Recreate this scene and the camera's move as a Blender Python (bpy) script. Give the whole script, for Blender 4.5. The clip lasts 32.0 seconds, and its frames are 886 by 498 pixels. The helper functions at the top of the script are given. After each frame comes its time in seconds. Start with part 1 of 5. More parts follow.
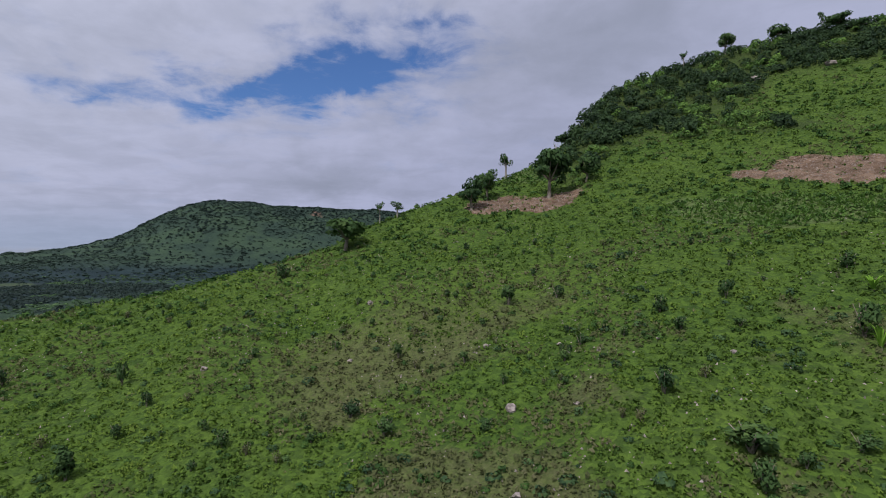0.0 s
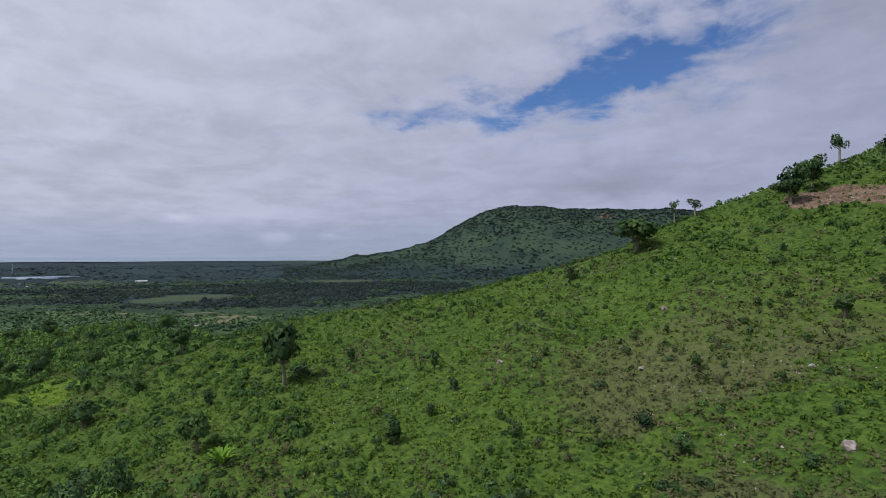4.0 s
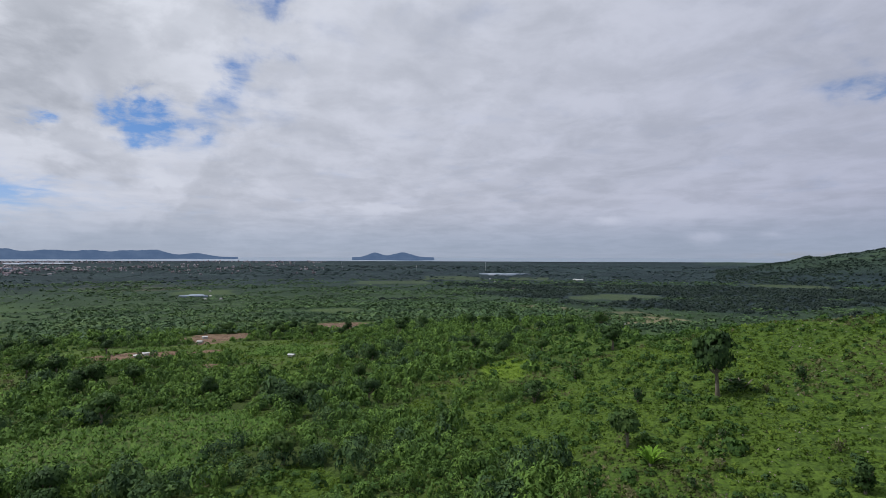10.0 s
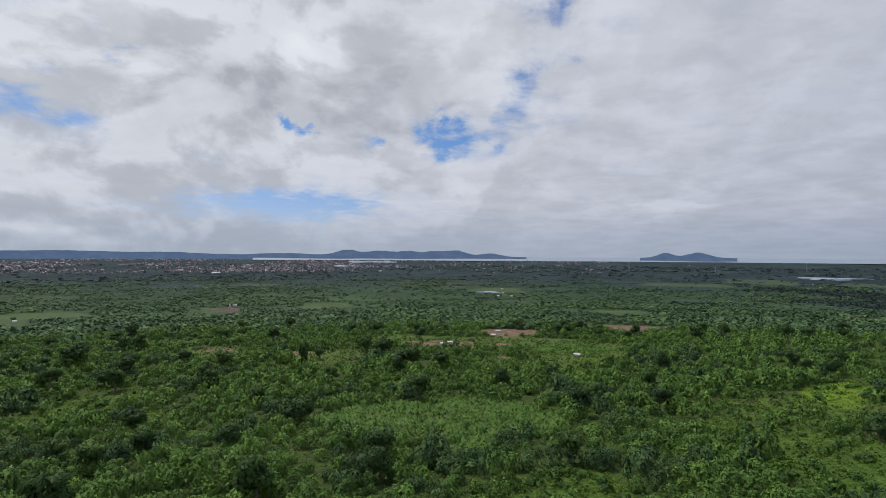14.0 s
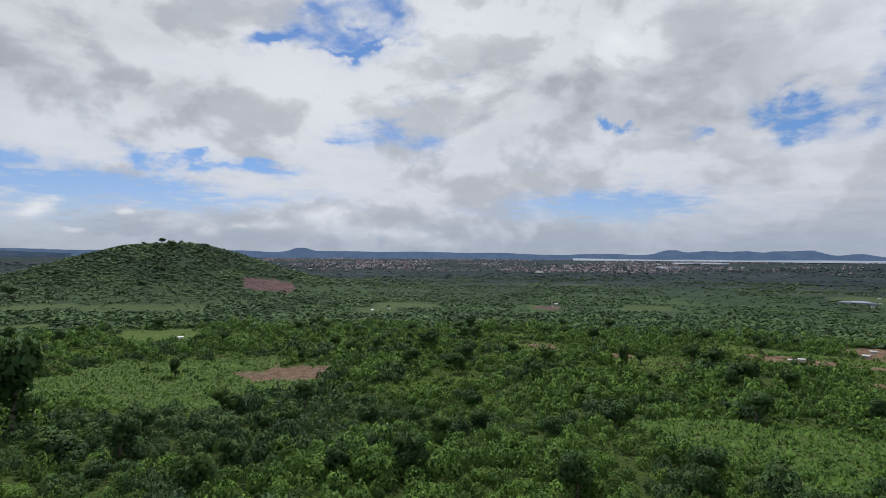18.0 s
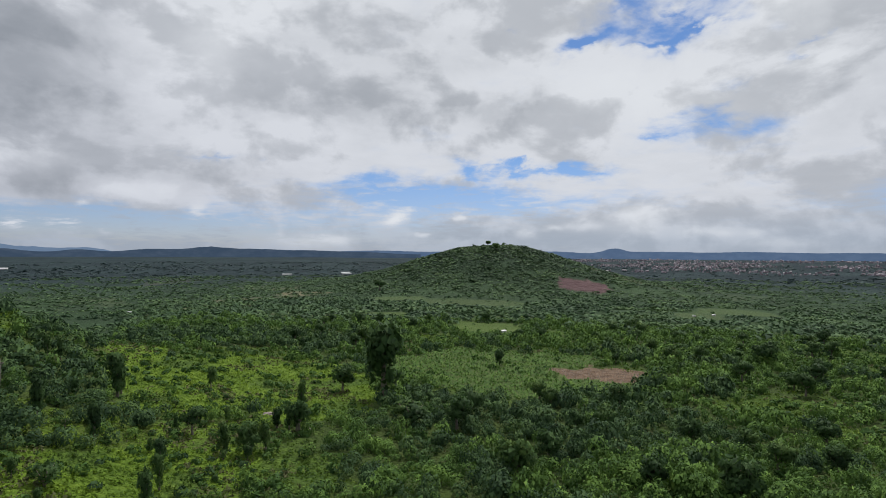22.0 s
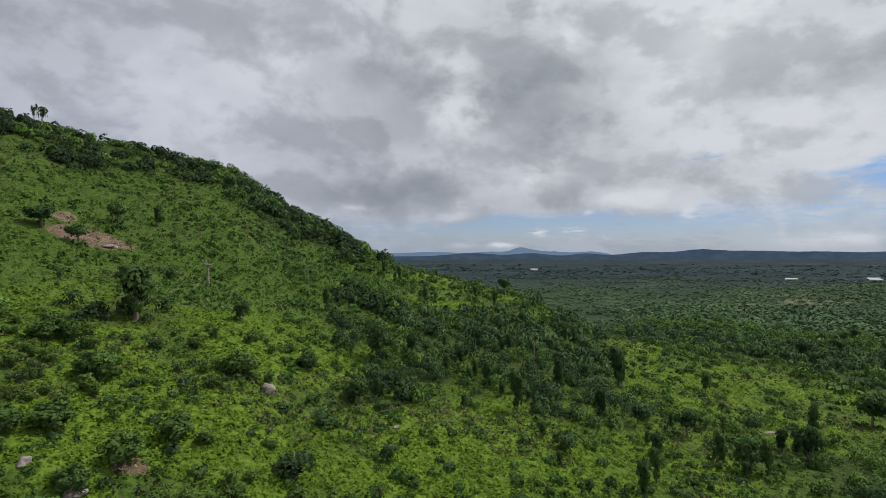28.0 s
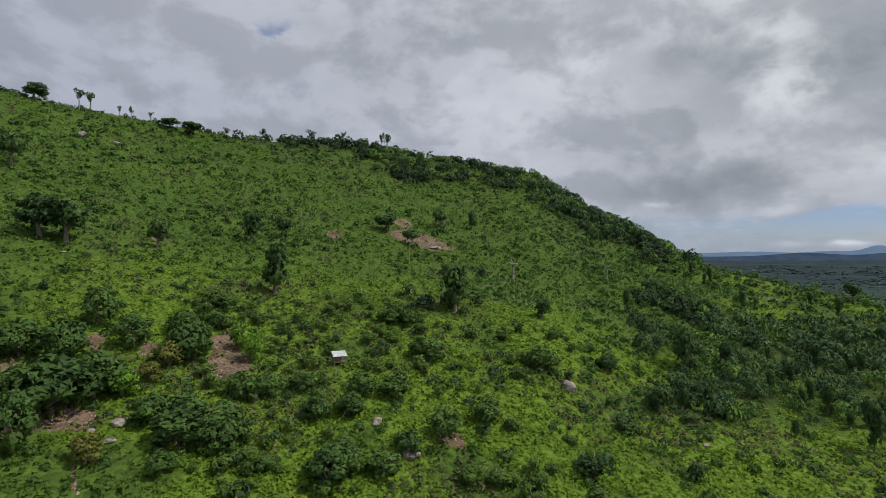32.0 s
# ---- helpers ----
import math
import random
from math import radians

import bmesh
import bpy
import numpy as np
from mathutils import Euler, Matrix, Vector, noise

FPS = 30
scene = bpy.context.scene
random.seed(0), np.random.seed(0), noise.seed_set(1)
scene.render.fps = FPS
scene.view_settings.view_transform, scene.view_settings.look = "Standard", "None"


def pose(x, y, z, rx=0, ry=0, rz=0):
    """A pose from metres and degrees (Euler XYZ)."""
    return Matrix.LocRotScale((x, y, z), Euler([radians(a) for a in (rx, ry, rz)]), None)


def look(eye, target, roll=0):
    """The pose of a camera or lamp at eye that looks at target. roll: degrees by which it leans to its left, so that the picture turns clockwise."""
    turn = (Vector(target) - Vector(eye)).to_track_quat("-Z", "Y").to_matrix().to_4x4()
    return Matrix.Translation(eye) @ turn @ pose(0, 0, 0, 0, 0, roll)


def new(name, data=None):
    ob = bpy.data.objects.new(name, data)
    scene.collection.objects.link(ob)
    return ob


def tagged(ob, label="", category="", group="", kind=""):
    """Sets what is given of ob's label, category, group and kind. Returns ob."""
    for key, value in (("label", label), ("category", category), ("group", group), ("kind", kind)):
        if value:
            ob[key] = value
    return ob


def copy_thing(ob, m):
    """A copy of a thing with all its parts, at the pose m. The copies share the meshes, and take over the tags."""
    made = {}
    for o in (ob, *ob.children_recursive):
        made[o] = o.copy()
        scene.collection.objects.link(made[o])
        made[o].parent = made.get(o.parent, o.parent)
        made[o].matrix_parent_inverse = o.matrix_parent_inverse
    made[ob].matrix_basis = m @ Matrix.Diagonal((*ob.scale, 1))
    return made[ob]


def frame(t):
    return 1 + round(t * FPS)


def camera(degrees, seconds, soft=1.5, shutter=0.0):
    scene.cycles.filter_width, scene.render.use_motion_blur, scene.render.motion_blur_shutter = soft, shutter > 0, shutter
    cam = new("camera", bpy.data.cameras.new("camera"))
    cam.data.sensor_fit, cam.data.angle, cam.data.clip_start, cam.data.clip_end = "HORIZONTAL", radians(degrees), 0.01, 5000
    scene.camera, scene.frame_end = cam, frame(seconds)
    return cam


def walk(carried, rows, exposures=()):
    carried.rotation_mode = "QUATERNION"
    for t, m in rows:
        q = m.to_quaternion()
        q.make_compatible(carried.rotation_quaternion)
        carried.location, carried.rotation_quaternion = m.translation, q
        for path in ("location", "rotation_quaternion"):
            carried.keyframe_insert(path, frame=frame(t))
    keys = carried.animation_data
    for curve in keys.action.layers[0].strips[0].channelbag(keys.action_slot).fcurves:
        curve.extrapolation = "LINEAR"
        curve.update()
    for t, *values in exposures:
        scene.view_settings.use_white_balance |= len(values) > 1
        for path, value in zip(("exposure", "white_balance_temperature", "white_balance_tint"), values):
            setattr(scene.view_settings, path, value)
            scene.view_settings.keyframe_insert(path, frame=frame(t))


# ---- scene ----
cam = camera(77.24, 32.0, soft=0.8)
EYE = (0.0, 0.0, 100.0)
ROWS = [
    (0, pose(*EYE, 90.48, 0.10, -3.18)),
    (0.3, pose(*EYE, 90.51, 0.10, -0.91)),
    (0.5, pose(*EYE, 90.53, 0.10, 0.59)),
    (0.8, pose(*EYE, 90.56, 0.12, 2.81)),
    (1, pose(*EYE, 90.58, 0.13, 3.94)),
    (1.5, pose(*EYE, 90.62, 0.13, 7.22)),
    (2, pose(*EYE, 90.66, 0.14, 10.85)),
    (2.5, pose(*EYE, 90.72, 0.14, 14.66)),
    (3, pose(*EYE, 90.74, 0.12, 18.31)),
    (3.5, pose(*EYE, 90.75, 0.10, 22.08)),
    (5.5, pose(*EYE, 90.82, 0.22, 38.26)),
    (5.7, pose(*EYE, 90.83, 0.21, 39.90)),
    (6, pose(*EYE, 90.83, 0.20, 41.93)),
    (6.5, pose(*EYE, 90.84, 0.15, 45.51)),
    (6.8, pose(*EYE, 90.84, 0.11, 47.47)),
    (7, pose(*EYE, 90.86, 0.11, 48.83)),
    (7.5, pose(*EYE, 90.86, 0.06, 52.26)),
    (7.7, pose(*EYE, 90.86, 0.06, 53.60)),
    (8, pose(*EYE, 90.88, 0.04, 55.88)),
    (8.3, pose(*EYE, 90.89, 0.01, 58.17)),
    (8.5, pose(*EYE, 90.87, 0.02, 59.38)),
    (9, pose(*EYE, 90.83, -0.03, 62.40)),
    (9.2, pose(*EYE, 90.84, -0.04, 63.77)),
    (9.5, pose(*EYE, 90.87, -0.06, 65.29)),
    (10, pose(*EYE, 90.87, -0.14, 68.19)),
    (10.5, pose(*EYE, 90.85, -0.16, 71.58)),
    (11, pose(*EYE, 90.85, -0.16, 75.21)),
    (11.5, pose(*EYE, 90.83, -0.17, 78.53)),
    (12, pose(*EYE, 90.85, -0.20, 81.89)),
    (12.3, pose(*EYE, 90.82, -0.23, 84.05)),
    (12.5, pose(*EYE, 90.81, -0.25, 85.50)),
    (13, pose(*EYE, 90.83, -0.26, 89.19)),
    (13.5, pose(*EYE, 90.80, -0.27, 93.11)),
    (14, pose(*EYE, 90.79, -0.31, 97.06)),
    (14.3, pose(*EYE, 90.77, -0.32, 99.70)),
    (14.5, pose(*EYE, 90.77, -0.34, 100.78)),
    (16.5, pose(*EYE, 90.67, -0.23, 116.34)),
    (16.6, pose(*EYE, 90.67, -0.23, 117.54)),
    (17, pose(*EYE, 90.69, -0.27, 120.75)),
    (17.5, pose(*EYE, 90.67, -0.35, 124.53)),
    (18, pose(*EYE, 90.67, -0.40, 129.16)),
    (18.5, pose(*EYE, 90.65, -0.48, 132.90)),
    (19, pose(*EYE, 90.65, -0.47, 136.64)),
    (19.5, pose(*EYE, 90.63, -0.44, 139.91)),
    (20, pose(*EYE, 90.59, -0.39, 144.32)),
    (20.5, pose(*EYE, 90.63, -0.38, 147.94)),
    (20.7, pose(*EYE, 90.61, -0.37, 149.69)),
    (21, pose(*EYE, 90.59, -0.36, 152.12)),
    (21.5, pose(*EYE, 90.55, -0.35, 155.84)),
    (22, pose(*EYE, 90.56, -0.34, 160.69)),
    (22.5, pose(*EYE, 90.56, -0.35, 164.61)),
    (23, pose(*EYE, 90.61, -0.34, 168.41)),
    (23.5, pose(*EYE, 90.61, -0.31, 171.84)),
    (24, pose(*EYE, 90.60, -0.28, 176.48)),
    (24.5, pose(*EYE, 90.57, -0.22, 180.61)),
    (25, pose(*EYE, 90.58, -0.22, 185.29)),
    (25.5, pose(*EYE, 90.62, -0.21, 189.36)),
    (27.5, pose(*EYE, 90.74, 0.10, 204.07)),
    (28, pose(*EYE, 90.75, 0.14, 208.48)),
    (28.5, pose(*EYE, 90.76, 0.12, 211.88)),
    (29, pose(*EYE, 90.81, 0.09, 216.10)),
    (29.5, pose(*EYE, 90.81, 0.12, 219.57)),
    (30, pose(*EYE, 90.83, 0.14, 223.84)),
    (30.4, pose(*EYE, 90.83, 0.14, 226.71)),
    (30.5, pose(*EYE, 90.83, 0.15, 227.22)),
    (30.7, pose(*EYE, 90.82, 0.15, 228.82)),
    (31, pose(*EYE, 90.83, 0.15, 231.40)),
    (31.5, pose(*EYE, 90.83, 0.09, 234.76)),
    (32, pose(*EYE, 90.81, 0.06, 238.65)),
]
EXPOSURES = [(0.0, 0.0, 6000, 18), (6.0, 0.0, 6100, 16), (13.0, -0.03, 6250, 13), (19.0, 0.0, 6330, 12), (25.0, -0.02, 6400, 11), (32.0, -0.06, 6420, 10)]
walk(cam, ROWS, EXPOSURES)

# world: clear tropical sky behind a broken layer of cloud
SUN_AZ, SUN_EL = 142.0, 57.0          # degrees, anticlockwise from +y; above the level
world = bpy.data.worlds.new("world")
scene.world = world
world.use_nodes = True


class Nodes:
    """Short hand for building a node tree."""

    def __init__(self, tree):
        self.tree = tree
        tree.nodes.clear()

    def add(self, kind, **settings):
        n = self.tree.nodes.new(kind)
        for k, v in settings.items():
            setattr(n, k, v)
        return n

    def link(self, a, b):
        self.tree.links.new(a, b)

    def put(self, socket, v):
        if isinstance(v, (int, float)):
            socket.default_value = v
        elif isinstance(v, (tuple, list)):
            socket.default_value = v if len(v) != 3 or socket.type != "RGBA" else (*v, 1)
        else:
            self.link(v, socket)

    def math(self, op, a, b=0.0, c=0.0, clamp=False):
        n = self.add("ShaderNodeMath", operation=op, use_clamp=clamp)
        for s, v in zip(n.inputs, (a, b, c)):
            self.put(s, v)
        return n.outputs[0]

    def vec(self, op, a, b=(0, 0, 0)):
        n = self.add("ShaderNodeVectorMath", operation=op)
        self.put(n.inputs[0], a)
        self.put(n.inputs[1], b)
        return n.outputs[0]

    def ramp(self, v, lo, hi, a=0.0, b=1.0, smooth=True):
        n = self.add("ShaderNodeMapRange", interpolation_type="SMOOTHSTEP" if smooth else "LINEAR")
        for s, x in zip(n.inputs, (v, lo, hi, a, b)):
            self.put(s, x)
        return n.outputs[0]

    def noise(self, vector, scale, detail=4.0, rough=0.55, warp=0.0):
        n = self.add("ShaderNodeTexNoise")
        self.put(n.inputs["Vector"], vector)
        n.inputs["Scale"].default_value, n.inputs["Detail"].default_value = scale, detail
        n.inputs["Roughness"].default_value, n.inputs["Distortion"].default_value = rough, warp
        return n.outputs["Fac"]

    def mix(self, f, a, b):
        n = self.add("ShaderNodeMix", data_type="RGBA")
        self.put(n.inputs["Factor"], f)
        self.put(n.inputs[6], a)
        self.put(n.inputs[7], b)
        return n.outputs[2]

    def join(self, x, y, z):
        n = self.add("ShaderNodeCombineXYZ")
        for s, v in zip(n.inputs, (x, y, z)):
            self.put(s, v)
        return n.outputs[0]


# the broken cloud, going round from the mountain: middle azimuth and elevation, half widths, weight, tilt
# clear gaps
GAPS_A = [(-2.4, 21.7, 4.1, 1.8, 0.2, 0), (2.3, 19.3, 10, 4.4, 0.42, 0), (6, 16.7, 5, 2, 0.3, -25), (9.7, 17.7, 5.1, 2.5, 0.3, -15), (12.6, 21.2, 2.4, 1, 0.12, 0), (15.9, 15.6, 6, 1.5, 0.3, -28), 
    (21.7, 15, 10, 2.4, 0.36, 5), (30.5, 14.3, 5, 1.3, 0.22, 0), (33.2, 0.3, 5.1, 0.4, 0.25, 0), (85.3, 12.8, 3.4, 2.3, 0.1, 0), (86, 24.2, 4.3, 1.8, 0.48, 0), (88.5, 17.2, 2.4, 2.1, 0.5, 0), 
    (91.3, 14.8, 1.8, 1.2, 0.22, 0), (95.4, 12.6, 4.3, 1.7, 0.38, 0), (95.8, 12.6, 3.3, 1.9, 0.34, 20)]
GAPS_B = [(104.3, 11.6, 1.6, 0.7, 0.3, 0), (104.8, 11.7, 1.2, 0.6, 0.32, 0), (107, 12.9, 1.8, 0.6, 0.14, 0), (110.8, 13.1, 1.9, 0.5, 0.26, 0), (110.9, 4.9, 6.4, 1.5, 0.36, 0), (111, 12.9, 1.9, 0.6, 0.3, 10), 
    (114, 4.9, 11.1, 1.7, 0.36, 0), (125.4, 17.6, 2.4, 0.8, 0.36, -20), (128.9, 19.3, 3.5, 1.5, 0.14, 0), (134.2, 12.6, 5.2, 1.9, 0.36, 0), (137.1, 22.6, 3.5, 3, 0.5, 0), (138.3, 11.6, 1.4, 0.4, 0.24, 0), 
    (139.2, 20.2, 2.5, 0.6, 0.36, 0), (143.1, 22.2, 4.5, 1.7, 0.3, -20), (145, 20.5, 2.8, 1.1, 0.36, -20), (145.4, 5.9, 4.9, 0.8, 0.16, 0)]
GAPS_C = [(145.5, 20.5, 2.2, 0.8, 0.25, 0), (149.1, 8.7, 4, 0.6, 0.28, 5), (151.6, 8.9, 7.6, 0.7, 0.3, 4), (153.1, 5.6, 7.7, 1.5, 0.2, 0), (153.3, 21.4, 1.3, 0.5, 0.15, 0), (153.5, 4.7, 10.3, 0.8, 0.2, 0), 
    (156, 7.2, 4.8, 0.7, 0.2, 0), (157.8, 9.1, 2.6, 0.6, 0.32, 8), (163.3, 6.1, 8.4, 1.5, 0.36, 0), (165.2, 6.5, 10.8, 1.5, 0.34, 0), (175.6, 3.3, 19.3, 1.4, 0.32, 0), (176.4, 1.4, 13.7, 1, 0.28, 0), 
    (182, 8.6, 2.3, 0.5, 0.22, 0), (199.3, 2.6, 11.8, 1.3, 0.34, 0), (202.8, 2.6, 20.8, 1.3, 0.34, 0), (255.6, 22.8, 2.8, 1, 0.3, 0)]
# heavy grey parts
DARK_A = [(-18.4, 20.5, 16, 6, 0.42, -10), (6.5, 6.8, 6.9, 0.8, 0.12, 0), (7.4, 7.1, 11.4, 1.5, 0.3, 3), (27.6, 19.8, 7.4, 1.9, 0.1, 0), (33.3, 10.5, 4.6, 1.1, 0.12, 0), (46.8, 2.1, 29, 0.9, 0.1, 0), 
    (57.4, 1, 21.7, 0.8, 0.18, 0), (63.4, 3.2, 10.2, 0.5, 0.16, 0), (100.1, 15.8, 5.2, 3.3, 0.18, 0), (100.7, 16.7, 6.5, 4.8, 0.26, 10), (108.6, 14.5, 2.7, 1.3, 0.16, 0), (108.7, 13.2, 4.2, 1.1, 0.14, 0), 
    (112.6, 15.6, 3.7, 2.9, 0.2, 0), (116.8, 15.8, 4.2, 2.4, 0.34, -10)]
DARK_B = [(122.5, 19.2, 2.3, 1.2, 0.1, 0), (123.1, 13.1, 3.5, 1.7, 0.26, -20), (154.5, 14.5, 4.7, 1.3, 0.14, 0), (155.6, 14.6, 5.5, 1.3, 0.14, 0), (158.4, 21, 4.3, 1.2, 0.14, 0), (163.8, 14.5, 6.6, 1.8, 0.22, 10), 
    (164.1, 19.9, 6.2, 2.3, 0.1, 0), (172.7, 14.9, 8.1, 2.3, 0.28, -10), (175.7, 21.3, 4.7, 2.3, 0.22, 0), (186, 6.9, 9.2, 0.8, 0.16, 0), (195.2, 10.4, 5.9, 2.5, 0.3, 0), (196.4, 11.9, 7.5, 2.7, 0.28, 10), 
    (197.2, 5.5, 6.6, 1.1, 0.36, 0), (199.5, 17.1, 7.8, 5.5, 0.4, 0)]
DARK_C = [(201.5, 17.4, 7.6, 5.6, 0.46, 20), (209.4, 3.8, 9, 0.7, 0.26, 0), (210.9, 6.2, 8.5, 1.7, 0.46, 0), (211.1, 16.3, 3.9, 3.9, 0.26, 0), (213, 6.9, 9.7, 1.8, 0.44, 0), (214, 13.1, 5.4, 2.2, 0.24, 0), 
    (214.6, 18.2, 2.5, 2.5, 0.3, 0), (218.9, 18, 9, 3.4, 0.26, 0), (222.3, 10.6, 6.3, 3.6, 0.46, 0), (236.3, 21, 10.5, 3.5, 0.3, 0), (244.3, 18, 5.6, 1.7, 0.12, 0), (247.6, 16.2, 6.6, 2.2, 0.14, 0), 
    (247.6, 23.2, 8.8, 1.6, 0.16, 0), (262.2, 15.1, 2.8, 2.8, 0.1, 0)]
# bright heads and small fair-weather puffs
PALE_A = [(-0, 9.8, 6.4, 2.3, 0.2, -10), (5.2, 4.6, 9.2, 0.9, 0.3, 0), (37.6, 2, 1.1, 0.3, 0.35, 0), (42.7, 1.8, 1.2, 0.5, 0.6, 0), (43.5, 4.1, 5, 0.7, 0.35, 0), (51.5, 3.7, 1.5, 0.4, 0.5, 0), 
    (74.9, 4.9, 2.9, 0.4, 0.35, 0), (94.7, 19.4, 5.9, 3.2, 0.22, 0), (95.1, 6.8, 2.1, 0.6, 0.25, 0), (97.5, 16.3, 4.1, 1.2, 0.2, 0), (101.5, 9.8, 7.9, 1.2, 0.18, 0), (110.7, 18.8, 3.9, 1.7, 0.25, 0), 
    (111.6, 19.3, 2.7, 2.4, 0.5, -25), (124.2, 15, 2.9, 1.5, 0.3, 0)]
PALE_B = [(127.2, 21.9, 5.2, 3.5, 0.3, 0), (130, 1.3, 2.9, 0.5, 0.4, 0), (131.6, 2.1, 0.8, 0.3, 0.6, 0), (134.6, 2.3, 2.3, 0.5, 0.6, 0), (141.5, 2.6, 2.6, 0.7, 0.3, 0), (141.5, 3.8, 2, 0.8, 0.5, 0), 
    (142.2, 15.1, 6.2, 2.2, 0.25, 0), (146.4, 2.8, 1.9, 0.5, 0.7, 0), (149.3, 2.6, 0.9, 0.3, 0.6, 0), (152.5, 2.1, 1, 0.5, 0.5, 0), (159.1, 3.7, 0.8, 0.2, 0.5, 0), (159.2, 3.8, 0.9, 0.3, 0.5, 0), 
    (163, 2.2, 0.7, 0.2, 0.5, 0), (163.3, 2, 0.6, 0.2, 0.6, 0), (165.8, 4.1, 1.7, 0.6, 0.5, -25)]
PALE_C = [(166, 3.6, 1.5, 0.5, 0.5, -15), (171.5, 1.4, 2.3, 0.5, 0.5, 0), (175.6, 1.5, 2.7, 0.9, 0.45, 0), (177.9, 2.4, 0.8, 0.9, 0.4, 0), (181.5, 21.7, 3.5, 3.5, 0.25, 0), (182.6, 11.2, 9.3, 2.3, 0.2, 0), 
    (184.9, 3.8, 1.4, 0.6, 0.6, -20), (186.1, 17.9, 5.1, 3.4, 0.3, 15), (189.7, 5.7, 2.2, 0.8, 0.5, -10), (192.1, 2, 0.8, 0.3, 0.5, 0), (193, 3.7, 0.6, 0.2, 0.5, 0), (194.7, 2.4, 1, 0.4, 0.6, -20), 
    (195, 2.5, 0.8, 0.4, 0.5, 0), (196.5, 22.7, 1.6, 1.6, 0.5, 0), (198, 2.2, 2, 0.4, 0.6, 0)]
PALE_D = [(198.1, 2.3, 1.5, 0.4, 0.6, 0), (198.4, 8.5, 4, 0.7, 0.35, 0), (200.4, 7.9, 4.6, 1.3, 0.3, 0), (203.2, 1, 1.3, 0.2, 0.5, 0), (203.4, 1, 1.5, 0.4, 0.5, 0), (206.8, 15.8, 2.3, 2.8, 0.6, 0), 
    (207.7, 4.1, 2, 0.5, 0.4, 0), (207.9, 1.1, 1.5, 0.3, 0.5, 0), (208.2, 15.9, 2.1, 2.3, 0.5, 0), (209.3, 18.8, 3.1, 1, 0.35, 0), (216.7, 5.2, 1.7, 0.3, 0.4, 0), (226.3, 17.8, 3.5, 2, 0.5, 0), 
    (233.4, 13, 3.5, 3.5, 0.55, 0), (236.3, 15.1, 3.5, 1.7, 0.4, 0), (264.8, 15.6, 6.2, 1.8, 0.18, 20)]

w = Nodes(world.node_tree)
d = w.vec("NORMALIZE", w.add("ShaderNodeTexCoord").outputs["Generated"])
sep = w.add("ShaderNodeSeparateXYZ")
w.link(d, sep.inputs[0])
dx, dy, dz = sep.outputs
low = w.math("MULTIPLY", w.math("ARCSINE", dz), 57.29578)
az = w.math("MULTIPLY", w.math("ARCTAN2", w.math("MULTIPLY", dx, -1.0), dy), 57.29578)
az = w.math("WRAP", az, 280.0, -80.0)
flat = w.math("ADD", w.math("MAXIMUM", dz, 0.0), 0.13)
plan = w.join(w.math("DIVIDE", dx, flat), w.math("DIVIDE", dy, flat), 0.0)
puff = w.vec("MULTIPLY", d, (1.0, 1.0, 1.6))

# ragged edges: the angles are bent by noise before the gaps are laid out
high = w.ramp(low, 0.0, 18.0, 0.12, 1.0)
bend = w.noise(puff, 7.0, 9.0, 0.56, 0.3)
bend2 = w.noise(w.vec("ADD", puff, (3.7, 9.1, 2.0)), 8.0, 9.0, 0.56, 0.3)
at_az = w.math("ADD", az, w.math("MULTIPLY", w.math("MULTIPLY", w.math("SUBTRACT", bend, 0.5), 17.0), w.ramp(low, 0.0, 10.0, 0.35, 1.0)))
at_el = w.math("ADD", low, w.math("MULTIPLY", w.math("MULTIPLY", w.math("SUBTRACT", bend2, 0.5), 13.0), high))


def lobes(rows):
    """Sum of soft ellipses on the sky."""
    total = 0.0
    for a, e, wa, we, k, tilt in rows:
        # the running sum rides along as the third coordinate
        m = w.add("ShaderNodeMapping", vector_type="TEXTURE")
        w.link(w.join(at_az, at_el, total), m.inputs["Vector"])
        m.inputs["Location"].default_value, m.inputs["Scale"].default_value = (a, e, 0.0), (wa, we, 1.0)
        m.inputs["Rotation"].default_value = (0.0, 0.0, radians(tilt))
        q = w.add("ShaderNodeVectorMath", operation="DOT_PRODUCT")
        w.link(m.outputs[0], q.inputs[0])
        w.link(w.vec("MULTIPLY", m.outputs[0], (1.0, 1.0, 0.0)), q.inputs[1])
        total = w.math("MULTIPLY_ADD", w.math("POWER", 0.36788, q.outputs["Value"]), float(k), total)
    return total


wisps = w.ramp(w.noise(w.vec("ADD", plan, (1.3, 4.4, 0.0)), 5.0, 9.0, 0.6, 0.5), 0.34, 0.68, 1.35, 0.65)
gaps = w.math("MULTIPLY", lobes(GAPS_A + GAPS_B + GAPS_C), wisps)
mass, pale = lobes(DARK_A + DARK_B + DARK_C), lobes(PALE_A + PALE_B + PALE_C + PALE_D)
big = w.noise(plan, 1.6, 8.0, 0.55, 0.2)
fine = w.noise(plan, 5.0, 9.0, 0.58, 0.3)
body = w.math("ADD", w.math("MULTIPLY", big, 0.55), w.math("MULTIPLY", fine, 0.45))
thick = w.math("ADD", w.math("SUBTRACT", w.math("ADD", body, 0.17), gaps), w.math("MULTIPLY", w.math("ADD", mass, pale), 0.35))
cover = w.ramp(thick, 0.04, 0.66)
cover = w.math("MULTIPLY", cover, w.ramp(low, -1.0, 3.0, 0.85, 1.0))
